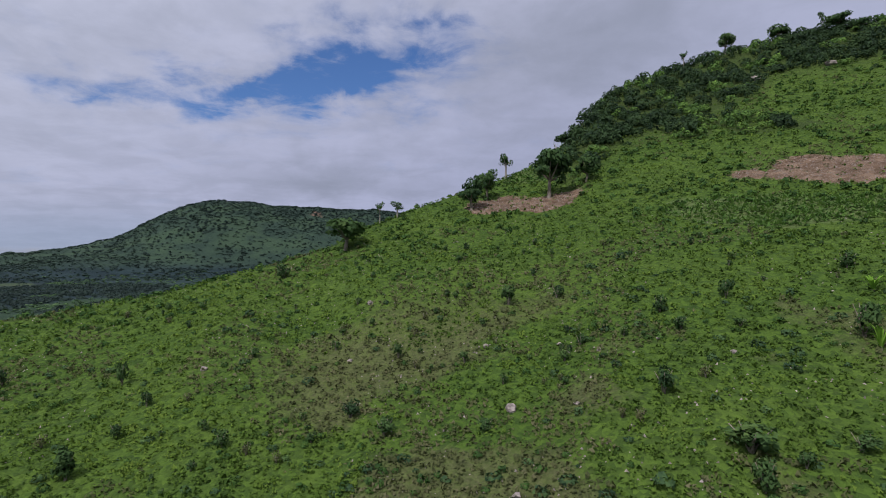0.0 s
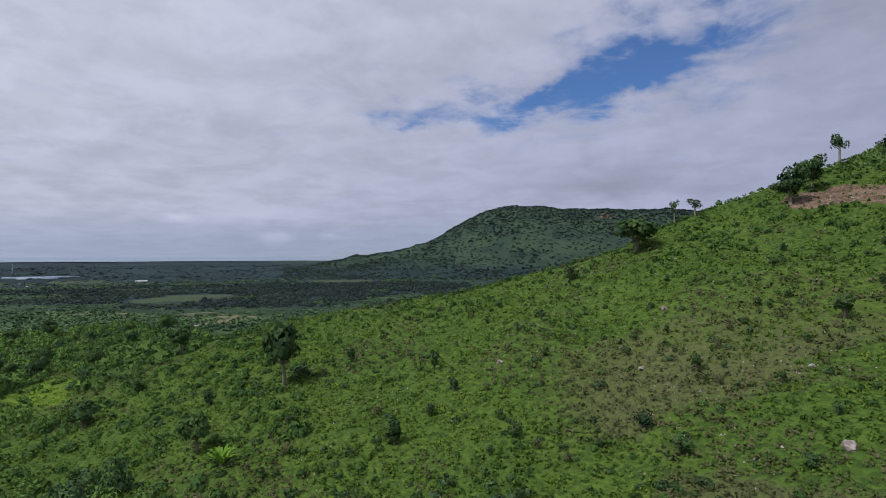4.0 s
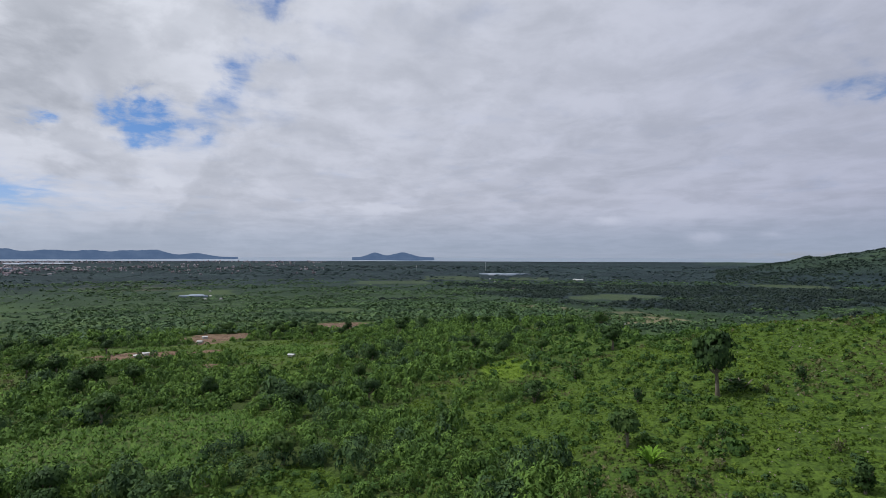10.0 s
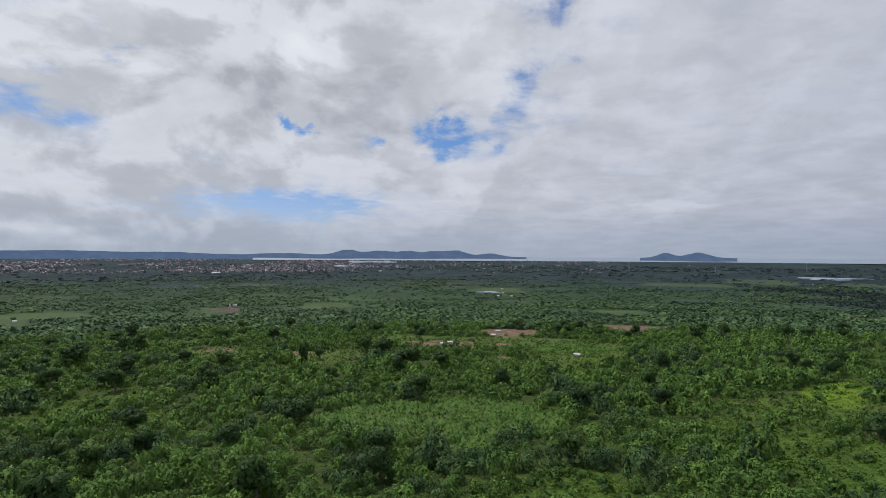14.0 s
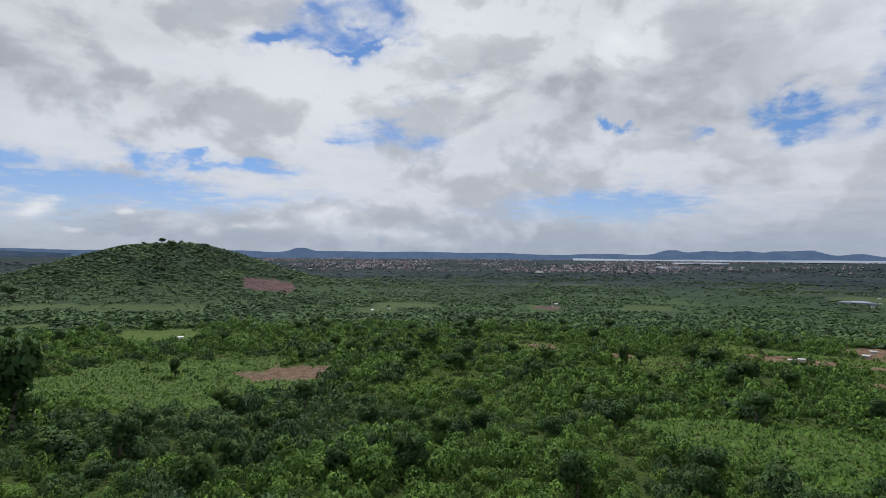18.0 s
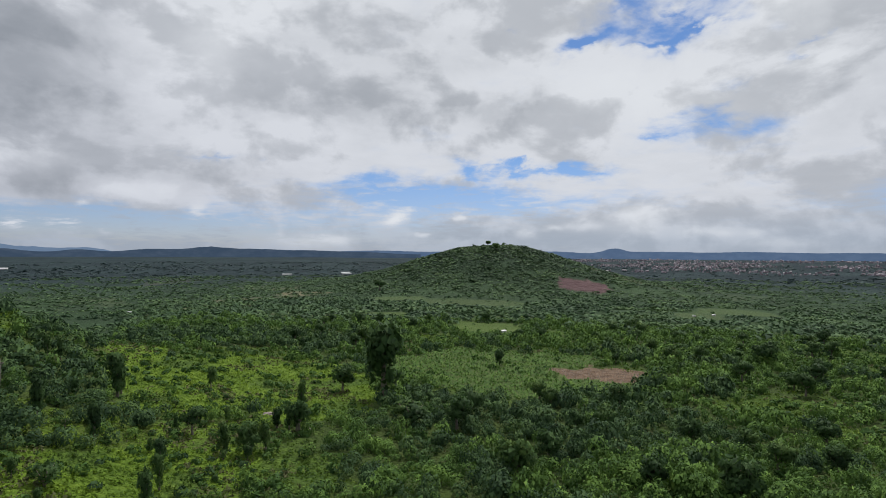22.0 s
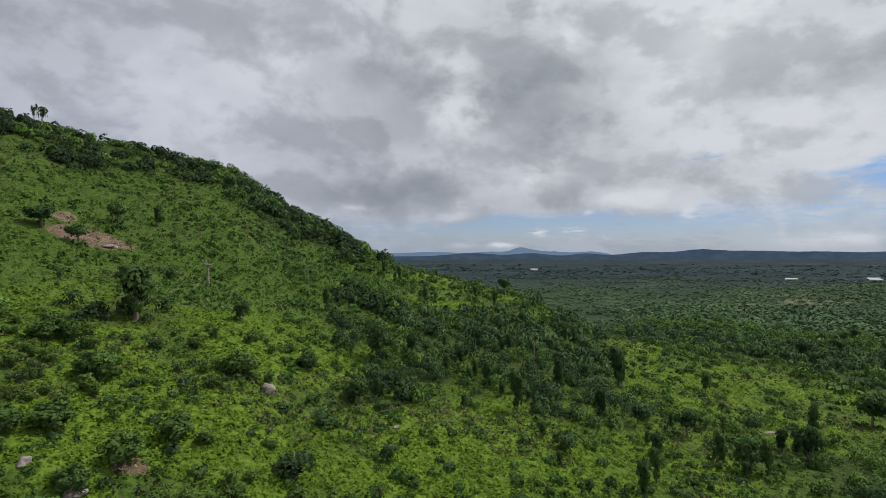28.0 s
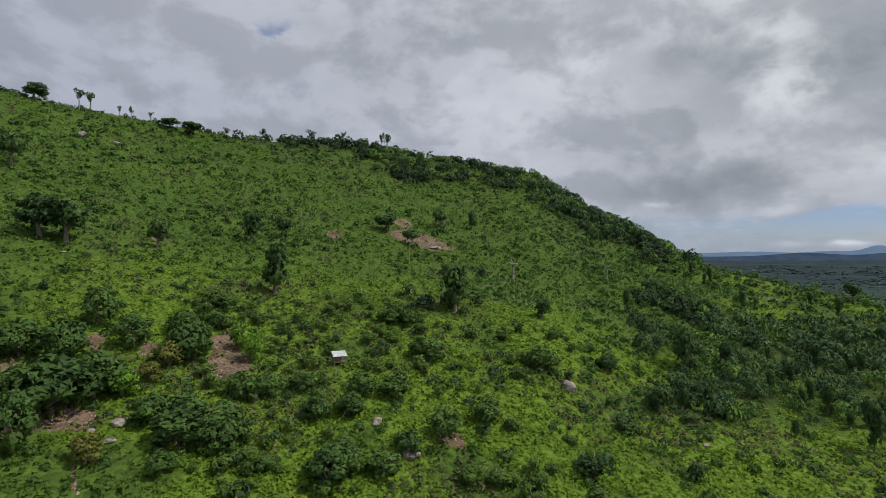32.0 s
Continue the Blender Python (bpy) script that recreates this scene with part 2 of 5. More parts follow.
# heaped relief: undersides and the parts turned from the sun are greyer
towards = (-math.sin(radians(SUN_AZ)) * 0.03, math.cos(radians(SUN_AZ)) * 0.03, 0.055)
heap = w.noise(puff, 5.5, 9.0, 0.55, 0.2)
above = w.noise(w.vec("ADD", puff, towards), 5.5, 9.0, 0.55, 0.2)
relief = w.ramp(w.math("SUBTRACT", above, heap), -0.06, 0.11)
lumpy = w.ramp(az, 70.0, 125.0, 0.10, 0.42)
streak = w.ramp(w.noise(w.vec("ADD", plan, (7.3, 2.1, 0.0)), 2.6, 8.0, 0.6, 0.3), 0.36, 0.68)
soft_heap = w.ramp(w.noise(w.vec("ADD", puff, (2.3, 5.1, 0.7)), 4.6, 7.0, 0.55, 0.2), 0.36, 0.62, 0.45, 1.45)
shade = w.math("ADD", w.math("MULTIPLY", streak, w.ramp(az, 70.0, 125.0, 0.22, 0.06)), w.math("MULTIPLY", relief, lumpy))
shade = w.math("ADD", shade, w.math("MULTIPLY", w.math("MULTIPLY", mass, soft_heap), 0.78))
shade = w.math("SUBTRACT", shade, w.math("MULTIPLY", pale, 0.55))
shade = w.math("SUBTRACT", 1.0, w.math("POWER", 0.36788, w.math("MULTIPLY", w.math("MAXIMUM", shade, 0.0), 1.25)))
# clouds are brighter towards the sun
sun_dir = Vector((-math.sin(radians(SUN_AZ)) * math.cos(radians(SUN_EL)), math.cos(radians(SUN_AZ)) * math.cos(radians(SUN_EL)), math.sin(radians(SUN_EL))))
dot = w.add("ShaderNodeVectorMath", operation="DOT_PRODUCT")
w.link(d, dot.inputs[0])
dot.inputs[1].default_value = sun_dir
glow = w.ramp(dot.outputs["Value"], -0.4, 0.75, 0.0, 1.0, False)
white = w.mix(glow, (0.375, 0.40, 0.51), (0.70, 0.725, 0.75))
cloud = w.mix(shade, white, (0.200, 0.226, 0.258))
cloud = w.mix(w.ramp(low, 0.0, 6.0, 0.6, 0.0), cloud, (0.28, 0.355, 0.45))
cloud = w.mix(w.math("MULTIPLY", pale, w.ramp(heap, 0.38, 0.58, 0.5, 1.25), clamp=True), cloud, w.vec("MULTIPLY", white, (1.15, 1.15, 1.12)))
sky = w.add("ShaderNodeTexSky", sky_type="NISHITA", sun_disc=False, sun_elevation=radians(SUN_EL), sun_rotation=radians(-SUN_AZ), altitude=50.0, dust_density=0.4, ozone_density=3.0)
clear = w.add("ShaderNodeBackground")
w.link(w.vec("MULTIPLY", sky.outputs[0], w.mix(w.ramp(low, 1.0, 14.0), (0.88, 0.93, 1.22), (0.72, 0.94, 1.20))), clear.inputs["Color"])
clear.inputs["Strength"].default_value = 0.075
clouds = w.add("ShaderNodeBackground")
w.link(cloud, clouds.inputs["Color"])
clouds.inputs["Strength"].default_value = 1.0
both = w.add("ShaderNodeMixShader")
w.link(cover, both.inputs[0])
w.link(clear.outputs[0], both.inputs[1])
w.link(clouds.outputs[0], both.inputs[2])
w.link(both.outputs[0], w.add("ShaderNodeOutputWorld").inputs["Surface"])

sun = new("sun", bpy.data.lights.new("sun", "SUN"))
sun.data.energy, sun.data.angle, sun.data.color = 3.3, radians(1.0), (1.0, 0.95, 0.86)
sun.matrix_world = look((-math.sin(radians(SUN_AZ)) * 50, math.cos(radians(SUN_AZ)) * 50, 100 + 50 * math.tan(radians(SUN_EL))), (0, 0, 100))

# ---- the lie of the land: heights are relative to the eye, then lifted by EYE[2] ----
RIDGE = [(-42, 18.2, 400), (-35, 18.4, 390), (-30, 17.9, 370), (-21, 15.9, 330), (-18, 13.8, 300), (-16, 11.2, 270), (-13, 9.0, 250),
         (-6, 6.5, 225), (0, 4.4, 210), (5, 2.5, 200), (8, 0.7, 195), (13, -0.9, 190), (18, -2.2, 185), (24, -3.8, 185)]
SPUR = [(30, -4.8, 190), (36, -5.7, 190), (42, -6.9, 185), (50, -9.3, 180), (60, -11.8, 200), (75, -13.4, 200), (130, -14, 200), (175, -13, 200),
        (190, -9.8, 220), (195, -7.0, 240), (200, -4.4, 250), (206, -2.7, 260), (211, -1.7, 260)]
SHOULDER = [(214, -0.6, 280), (218, 1.5, 300), (221, 3.2, 320), (224, 4.6, 330), (226.5, 6.4, 335), (229, 8.3, 340), (237, 9.5, 340), (247, 11.2, 330),
            (258, 11.4, 310), (267, 12.2, 300), (277, 13.2, 300), (290, 15, 340), (304, 17, 380)]
MESA = [(-30, 1.7), (-10, 3.9), (0, 4.2), (10, 4.6), (19, 5.0), (21.5, 4.6), (24, 3.4), (27.5, 1.5), (29.5, 0.85), (32, 0.35), (35, 0.0), (38, -0.6), (42, -1.7)]
PLAIN = -75.0


def round_table(rows, col, soft):
    """Values for every half degree round the eye, softened over some half degrees."""
    rows = sorted((r[0] % 360, r[col]) for r in rows)
    a = np.array([r[0] for r in rows], float)
    v = np.array([r[1] for r in rows], float)
    t = np.interp(np.arange(720) * 0.5, np.concatenate((a[-3:] - 360, a, a[:3] + 360)), np.concatenate((v[-3:], v, v[:3])))
    k = np.hanning(2 * soft + 3)[1:-1]
    k /= k.sum()
    return np.convolve(np.concatenate((t[-soft:], t, t[:soft])), k, "valid")


CREST_EL = round_table(RIDGE + SPUR + SHOULDER, 1, 1)
CREST_R = round_table(RIDGE + SPUR + SHOULDER, 2, 6)


def around(table, azim):
    u = (azim % 360) * 2
    i = np.floor(u).astype(int)
    f = u - i
    return table[i % 720] * (1 - f) + table[(i + 1) % 720] * f


def lattice(ix, iy, seed):
    h = (ix * 374761393 + iy * 668265263 + seed * 974634777) & 0x7FFFFFFF
    h = ((h ^ (h >> 13)) * 1274126177) & 0x7FFFFFFF
    return ((h ^ (h >> 16)) & 0xFFFF) / 65535.0


def rough(x, y, size, seed=0, octaves=3):
    """Smooth value noise, 0 to 1, with features of the given size in metres."""
    total, amp, norm = 0.0, 1.0, 0.0
    for o in range(octaves):
        u, v = np.asarray(x) / size * 2 ** o, np.asarray(y) / size * 2 ** o
        iu, iv = np.floor(u).astype(np.int64), np.floor(v).astype(np.int64)
        fu, fv = u - iu, v - iv
        fu, fv = fu * fu * (3 - 2 * fu), fv * fv * (3 - 2 * fv)
        s = seed + 17 * o
        a = lattice(iu, iv, s) * (1 - fu) + lattice(iu + 1, iv, s) * fu
        b = lattice(iu, iv + 1, s) * (1 - fu) + lattice(iu + 1, iv + 1, s) * fu
        total = total + amp * (a * (1 - fv) + b * fv)
        norm += amp
        amp *= 0.5
    return total / norm


def step(v, lo, hi):
    t = np.clip((v - lo) / (hi - lo), 0, 1)
    return t * t * (3 - 2 * t)


def polar(x, y):
    return np.degrees(np.arctan2(-np.asarray(x, float), y)) % 360, np.hypot(x, y)


def land(x, y):
    """Height of the ground above the sea at x, y."""
    a, r = polar(x, y)
    e, far = around(CREST_EL, a), around(CREST_R, a)
    top = far * np.tan(np.radians(e))
    u = np.minimum(r / far, 1.0)
    z0 = -42.0
    near = z0 + (top - z0) * (0.42 * u + 0.58 * u * u)
    plain = PLAIN + 48.0 * step(r, 1500, 5000) + 5 * (rough(x, y, 420, 5) - 0.5) * step(r, 300, 900)
    fall = 130 + 90 * step(e, 2, 12) + 420 * step(e, -8, -12)
    z = np.where(r < far, near, plain + (top - plain) * np.exp(-((r - far) / fall) ** 2))
    # small rises and hollows of the slopes
    z = z + (rough(x, y, 38, 2) - 0.5) * 4.0 * step(r, 30, 90) * (1 - 0.7 * step(r, far * 0.8, far)) + (rough(x, y, 9, 3) - 0.5) * 0.9
    # the flat-topped mountain by the sea
    sa = np.where(a > 180, a - 360, a)
    me = np.interp(sa, [m[0] for m in MESA], [m[1] for m in MESA]) + 0.35 * (rough(a * 40, r * 0.0, 50, 8) - 0.5)
    mr = 2600 * np.tan(np.radians(me))
    g = step(r, 1750, 2600) * (1 - step(r, 3000, 3700)) * step(sa, -60, -30) * (1 - step(sa, 39, 45))
    z = np.where((g > 0) & (mr > z), z + (mr - z) * g + 30 * g * (1 - g) * 4 * (rough(x, y, 260, 9) - 0.5), z)
    # the round wooded hill in the plain
    hx, hy = -1250 * math.sin(radians(155.4)), 1250 * math.cos(radians(155.4))
    dd = np.hypot(np.asarray(x) - hx, np.asarray(y) - hy)
    z = z + 89 * np.exp(-(dd / 255) ** 2.0) + 12 * np.exp(-(dd / 460) ** 2) * rough(x, y, 160, 4)
    return z + EYE[2]


# ---- what grows where ----
def blob(x, y, rows, wobble=0.5, size=12, square=2):
    """1 inside uneven patches given as x, y, half length, half width and turn in degrees."""
    out = np.zeros(np.shape(x))
    n = (rough(x, y, size, 31) - 0.5) * 2 * wobble
    for px, py, lx, ly, turn in rows:
        c, s = math.cos(radians(turn)), math.sin(radians(turn))
        u, v = (np.asarray(x) - px) * c + (np.asarray(y) - py) * s, -(np.asarray(x) - px) * s + (np.asarray(y) - py) * c
        out = np.maximum(out, 1 - step((np.abs(u / lx) ** square + np.abs(v / ly) ** square) ** (1 / square) + n, 0.85, 1.1))
    return out


BARE = [(40.6, 201.7, 20.8, 9.8, 349), (131.6, 167.4, 26.8, 12.4, 322), (-140.4, -193.3, 21.9, 16.5, 144), (-529.6, -805.2, 43.7, 66.8, 147),
        (-378.2, 0.2, 21.3, 26.8, 90), (-267.3, -6.6, 4.4, 6.6, 91), (-622.3, -335.9, 16.0, 40.0, 118), (-277.0, -154.8, 10.0, 9.0, 119),
        (-271.9, -106.9, 7.0, 8.0, 111), (178.8, -99.4, 10.5, 7.8, 241), (197.8, -101.7, 3.4, 5.6, 243), (182.2, -67.3, 2.3, 3.6, 250),
        (177.3, -12.9, 2.9, 3.5, 266), (107.8, -19.1, 3.7, 10.3, 260), (119.3, 1.8, 2.6, 3.9, 271), (91.2, 6.7, 5.4, 4.2, 274)]
BARE_SMALL = [(76.5, 2.8, 0.5, 3.9, 272), (108.1, 12.3, 1.8, 3.4, 276), (71.3, -44.5, 2.2, 1.4, 238), (114.7, -8.5, 3.7, 3.2, 266),
        (-424.2, 84.9, 21.3, 33.1, 79), (-316.3, -33.3, 30.1, 10.5, 96)]
CROPS = [(-103.9, -210.5, 51.8, 51.3, 154), (-157.9, -20.6, 32.8, 25.2, 97), (104.5, 147.5, 29.6, 12.7, 325), (52.6, 231.4, 14.5, 9.2, 347),
        (127.1, -95.6, 14.4, 9.5, 233), (-329.6, -36.6, 11.8, 12.8, 96), (-301.7, 34.0, 21.9, 21.1, 84), (140.2, -186.8, 36.7, 11.6, 217)]
GLADES = [(-25.8, -195.9, 18.1, 38.5, 172), (-3.8, -203.8, 35.8, 56.5, 179), (-186.3, 101.2, 8.7, 11.9, 61), (29.3, -113.5, 14.5, 11.3, 194),
        (37.0, -234.1, 11.6, 36.9, 189), (-189.0, 101.5, 9.3, 18.2, 62), (27.8, -116.7, 35.6, 27.2, 193)]
GROVES = [(131.4, 227.1, 30.3, 15.2, 330), (117.3, 281.0, 33.2, 20.0, 337), (214.7, 302.1, 53.5, 17.7, 325), (236.9, -207.1, 36.3, 20.0, 229),
        (273.7, -144.3, 34.4, 23.2, 242), (56.9, -153.9, 35.9, 38.1, 200), (97.2, -174.6, 46.6, 15.0, 209), (124.9, -68.4, 20.7, 7.1, 241),
        (54.0, -174.1, 31.8, 45.2, 197)]
FIELDS = [(-329.6, -36.6, 15.2, 12.8, 96), (-308.7, 34.7, 23.9, 19.2, 84), (-330.2, -70.1, 10.1, 11.6, 102), (-722.7, -248.6, 36.6, 79.8, 109),
        (-1808.3, 759.3, 110.3, 162.1, 67), (-1587.4, 519.6, 64.6, 150.5, 72), (-634.6, 122.6, 31.2, 49.6, 79), (-1677.9, 1002.7, 76.6, 129.3, 59),
        (-867.1, 664.0, 65.5, 66.9, 53), (-1017.2, 1381.9, 104.6, 89.7, 36), (-520.4, -481.1, 43.0, 60.7, 133), (-268.7, -147.4, 13.5, 11.7, 119),
        (-263.4, -97.3, 10.5, 11.9, 110), (-341.5, -61.1, 17.3, 9.0, 100), (-272.9, -640.7, 60.8, 57.8, 157), (-197.5, -744.2, 34.6, 42.7, 165),
        (-437.1, 84.9, 26.8, 19.9, 79), (-1627.3, 428.5, 67.2, 121.1, 75)]


BARE += BARE_SMALL
FIELDS_FAR = [(-330.9, -16.7, 62.2, 16.0, 93), (-296.6, 33.7, 24.0, 30.0, 84), (-267.6, -87.8, 17.5, 20.0, 108), (-280.7, -158.9, 19.5, 18.0, 120), (-422.3, -433.3, 27.5, 42.0, 136),
        (-249.0, -672.8, 40.0, 50.0, 160), (-116.7, -490.4, 22.0, 30.0, 167), (-158.6, -356.5, 24.1, 28.0, 156), (-613.4, -339.5, 24.0, 66.0, 119), (-884.5, 746.7, 66.1, 60.0, 50), (-1257.5, -29.1, 61.0, 100.0, 91)]
FIELDS += FIELDS_FAR
# close dark woods of the lower slope, between the clearings
GROVES_LOW = [(66.8, -143.7, 40.3, 30.0, 205), (101.9, -170.3, 22.0, 10.0, 211), (54.9, -226.3, 40.0, 28.0, 194), (7.1, -308.9, 82.7, 46.0, 181), (-90.0, -140.7, 42.6, 46.0, 147),
        (76.3, -118.6, 9.0, 20.0, 213), (-56.3, -230.6, 15.0, 34.0, 166), (49.9, -141.6, 24.0, 34.0, 199), (74.0, -180.0, 40.0, 16.0, 202), (-70.9, -144.0, 44.0, 40.0, 154)]
CLEARINGS = [(112.0, -204.0, 42.0, 30.0, 209), (33.4, -204.7, 9.3, 44.0, 189), (33.0, -106.3, 22.0, 13.0, 197), (-14.9, -188.4, 24.0, 32.0, 175), (50.3, -90.1, 16.0, 8.0, 209), (9.7, -118.0, 13.2, 16.0, 185)]
GLADES += CLEARINGS


def open_land(x, y):
    # far fields are kept clear towards the eye too, so trees don't hide them from the camera
    near_ = [(px * 0.975, py * 0.975, lx, ly * 1.15, turn) for px, py, lx, ly, turn in FIELDS if math.hypot(px, py) > 230]
    return np.maximum.reduce([blob(x, y, BARE), blob(x, y, near_, 0.3, 40), blob(x, y, CROPS), blob(x, y, GLADES), blob(x, y, FIELDS, 0.35, 60, 5)])


def wood(x, y):
    """How closely trees stand, 0 to 1."""
    a, r = polar(x, y)
    far = around(CREST_R, a)
    e = around(CREST_EL, a)
    valley = step(a, 50, 66) * (1 - step(a, 168, 186))
    near = valley * step(rough(x, y, 26, 11), 0.30, 0.48)
    u = r / far
    # narrow belt under the crest of the hill, wider on the two shoulders
    belt = step(u, 0.80 - 0.10 * step(a, 324, 332), 0.90 - 0.10 * step(a, 324, 332)) * (1 - step(u, 1.15, 1.25)) * step(e, 9, 13) * step(a, 290, 318)
    belt2 = step(u, 0.95, 0.99) * (1 - step(u, 1.1, 1.15)) * step(a, 228, 234) * (1 - step(a, 250, 262))
    dark_side = step(u, 0.80, 0.92) * (1 - step(u, 1.25, 1.35)) * step(a, 214, 218) * (1 - step(a, 226, 231))
    plain = np.where(r > far, step(r, 240, 420) * step(rough(x, y, 110, 12), 0.38, 0.56), 0)
    mixed = step(a, 168, 186) * (1 - step(a, 200, 215)) * step(rough(x, y, 24, 13), 0.52, 0.66) * 0.6
    all_ = np.maximum.reduce([near * (1 - step(r, 420, 700)), belt, belt2, dark_side, plain, mixed * (r < 420), blob(x, y, GROVES) * step(rough(x, y, 8, 15), 0.25, 0.5), 0.9 * blob(x, y, GROVES_LOW) * step(rough(x, y, 11, 16), 0.22, 0.42)])
    return all_ * (1 - open_land(x, y) * ((blob(x, y, GROVES) < 0.5) | (blob(x, y, CLEARINGS) > 0.5)))


# ---- materials ----
def material(name):
    m = bpy.data.materials.new(name)
    m.use_nodes = True
    return m, Nodes(m.node_tree)


def finish(n, colour, rough_=0.8, bump=None, strength=0.3, distance=0.05, specular=0.3, through_=0.0):
    b = n.add("ShaderNodeBsdfPrincipled")
    n.put(b.inputs["Base Color"], colour)
    n.put(b.inputs["Roughness"], rough_)
    b.inputs["Specular IOR Level"].default_value = specular
    if bump is not None:
        k = n.add("ShaderNodeBump")
        k.inputs["Strength"].default_value, k.inputs["Distance"].default_value = strength, distance
        n.link(bump, k.inputs["Height"])
        n.link(k.outputs[0], b.inputs["Normal"])
    out = b.outputs[0]
    if through_:
        t = n.add("ShaderNodeBsdfTranslucent")
        n.put(t.inputs["Color"], colour)
        mx = n.add("ShaderNodeMixShader")
        mx.inputs[0].default_value = through_
        n.link(out, mx.inputs[1])
        n.link(t.outputs[0], mx.inputs[2])
        out = mx.outputs[0]
    n.link(out, n.add("ShaderNodeOutputMaterial").inputs["Surface"])


def leaf_material(name, dark, mid, light, patch=9.0, through_=0.3, per_thing=False, gloss=0.10):
    m, n = material(name)
    pos = n.add("ShaderNodeNewGeometry")
    a = n.noise(pos.outputs["Position"], 1.0 / patch, 3.0)
    island = pos.outputs["Random Per Island"]
    v = n.math("ADD", n.math("MULTIPLY", n.ramp(a, 0.3, 0.7), 0.55), n.math("MULTIPLY", island, 0.45))
    if per_thing:
        v = n.math("ADD", n.math("MULTIPLY", v, 0.6), n.math("MULTIPLY", n.add("ShaderNodeObjectInfo").outputs["Random"], 0.4))
    c = n.mix(n.ramp(v, 0.15, 0.55), dark, mid)
    c = n.mix(n.ramp(v, 0.55, 0.95), c, light)
    finish(n, c, 0.65, specular=gloss, through_=through_)
    return m


LEAF_WOOD = leaf_material("leaf_wood", (0.046, 0.092, 0.027), (0.088, 0.164, 0.037), (0.150, 0.252, 0.050), 5.0, gloss=0.05, through_=0.2)
LEAF_DARK = leaf_material("leaf_dark", (0.028, 0.056, 0.029), (0.055, 0.102, 0.041), (0.104, 0.174, 0.055), 6.0, gloss=0.05, through_=0.2)
LEAF_TREE = leaf_material("leaf_tree", (0.029, 0.060, 0.025), (0.058, 0.112, 0.035), (0.116, 0.188, 0.050), 3.0, per_thing=True)
LEAF_FRESH = leaf_material("leaf_fresh", (0.090, 0.190, 0.022), (0.150, 0.290, 0.030), (0.210, 0.360, 0.045), 3.0)
LEAF_RUST = leaf_material("leaf_rust", (0.085, 0.105, 0.028), (0.150, 0.165, 0.036), (0.220, 0.200, 0.055), 3.0)
LEAF_SHRUB = leaf_material("leaf_shrub", (0.030, 0.068, 0.020), (0.056, 0.118, 0.027), (0.102, 0.184, 0.038), 5.0)
LEAF_HERB = leaf_material("leaf_herb", (0.042, 0.080, 0.014), (0.084, 0.146, 0.021), (0.138, 0.206, 0.032), 16.0, gloss=0.08)
LEAF_LUSH = leaf_material("leaf_lush", (0.070, 0.130, 0.014), (0.125, 0.210, 0.020), (0.180, 0.270, 0.028), 12.0, gloss=0.08)
LEAF_YOUNG = leaf_material("leaf_young", (0.052, 0.100, 0.022), (0.094, 0.166, 0.032), (0.155, 0.240, 0.044), 3.0, per_thing=True)
LEAF_DRY = leaf_material("leaf_dry", (0.060, 0.074, 0.028), (0.098, 0.112, 0.042), (0.150, 0.142, 0.075), 9.0, gloss=0.1)
LEAF_FAR = leaf_material("leaf_far", (0.040, 0.076, 0.040), (0.068, 0.124, 0.054), (0.110, 0.178, 0.066), 60.0, gloss=0.08, through_=0.15)
# far leaves: distance haze is put into the colour as blue
LEAF_REMOTE_HAZE = leaf_material("leaf_remote", (0.040, 0.064, 0.068), (0.053, 0.084, 0.084), (0.070, 0.108, 0.096), 300.0)
# darker leaves that paint a cloud shadow on the plain
LEAF_CLOUD_SHADE = leaf_material("leaf_foot", (0.024, 0.040, 0.036), (0.034, 0.055, 0.045), (0.048, 0.076, 0.055), 120.0)
LEAF_ORCHARD = leaf_material("leaf_orchard", (0.040, 0.080, 0.026), (0.080, 0.148, 0.036), (0.145, 0.228, 0.050), 3.0, per_thing=True)
# mountain forest: green dulled and blued to paint the haze before it
LEAF_MOUNT_HAZE = leaf_material("leaf_mount", (0.030, 0.050, 0.044), (0.038, 0.064, 0.050), (0.050, 0.084, 0.056), 180.0)
LEAF_CROP = leaf_material("leaf_crop", (0.052, 0.112, 0.024), (0.090, 0.175, 0.034), (0.145, 0.235, 0.052), 3.0)
# crest leaves: the shaded look of the ridge is put into a darker green
LEAF_CREST_SHADE = leaf_material("leaf_deep", (0.018, 0.036, 0.018), (0.032, 0.062, 0.024), (0.055, 0.096, 0.032), 8.0)

GROUND, n = material("ground")
pos = n.add("ShaderNodeNewGeometry").outputs["Position"]
soil = n.add("ShaderNodeAttribute", attribute_name="soil").outputs["Fac"]
field = n.add("ShaderNodeAttribute", attribute_name="field").outputs["Fac"]
far_ = n.add("ShaderNodeAttribute", attribute_name="far").outputs["Fac"]
n1, n2, n3 = n.noise(pos, 0.035, 5.0), n.noise(pos, 0.25, 5.0, 0.65), n.noise(pos, 1.6, 4.0, 0.7)
grass = n.mix(n.ramp(n1, 0.35, 0.65), (0.042, 0.074, 0.014), (0.074, 0.110, 0.021))
grass = n.mix(n.math("MULTIPLY", n.ramp(n2, 0.42, 0.62), 0.6), grass, (0.028, 0.054, 0.012))
grass = n.mix(n.math("MULTIPLY", n.ramp(n3, 0.55, 0.8), 0.5), grass, (0.090, 0.085, 0.040))
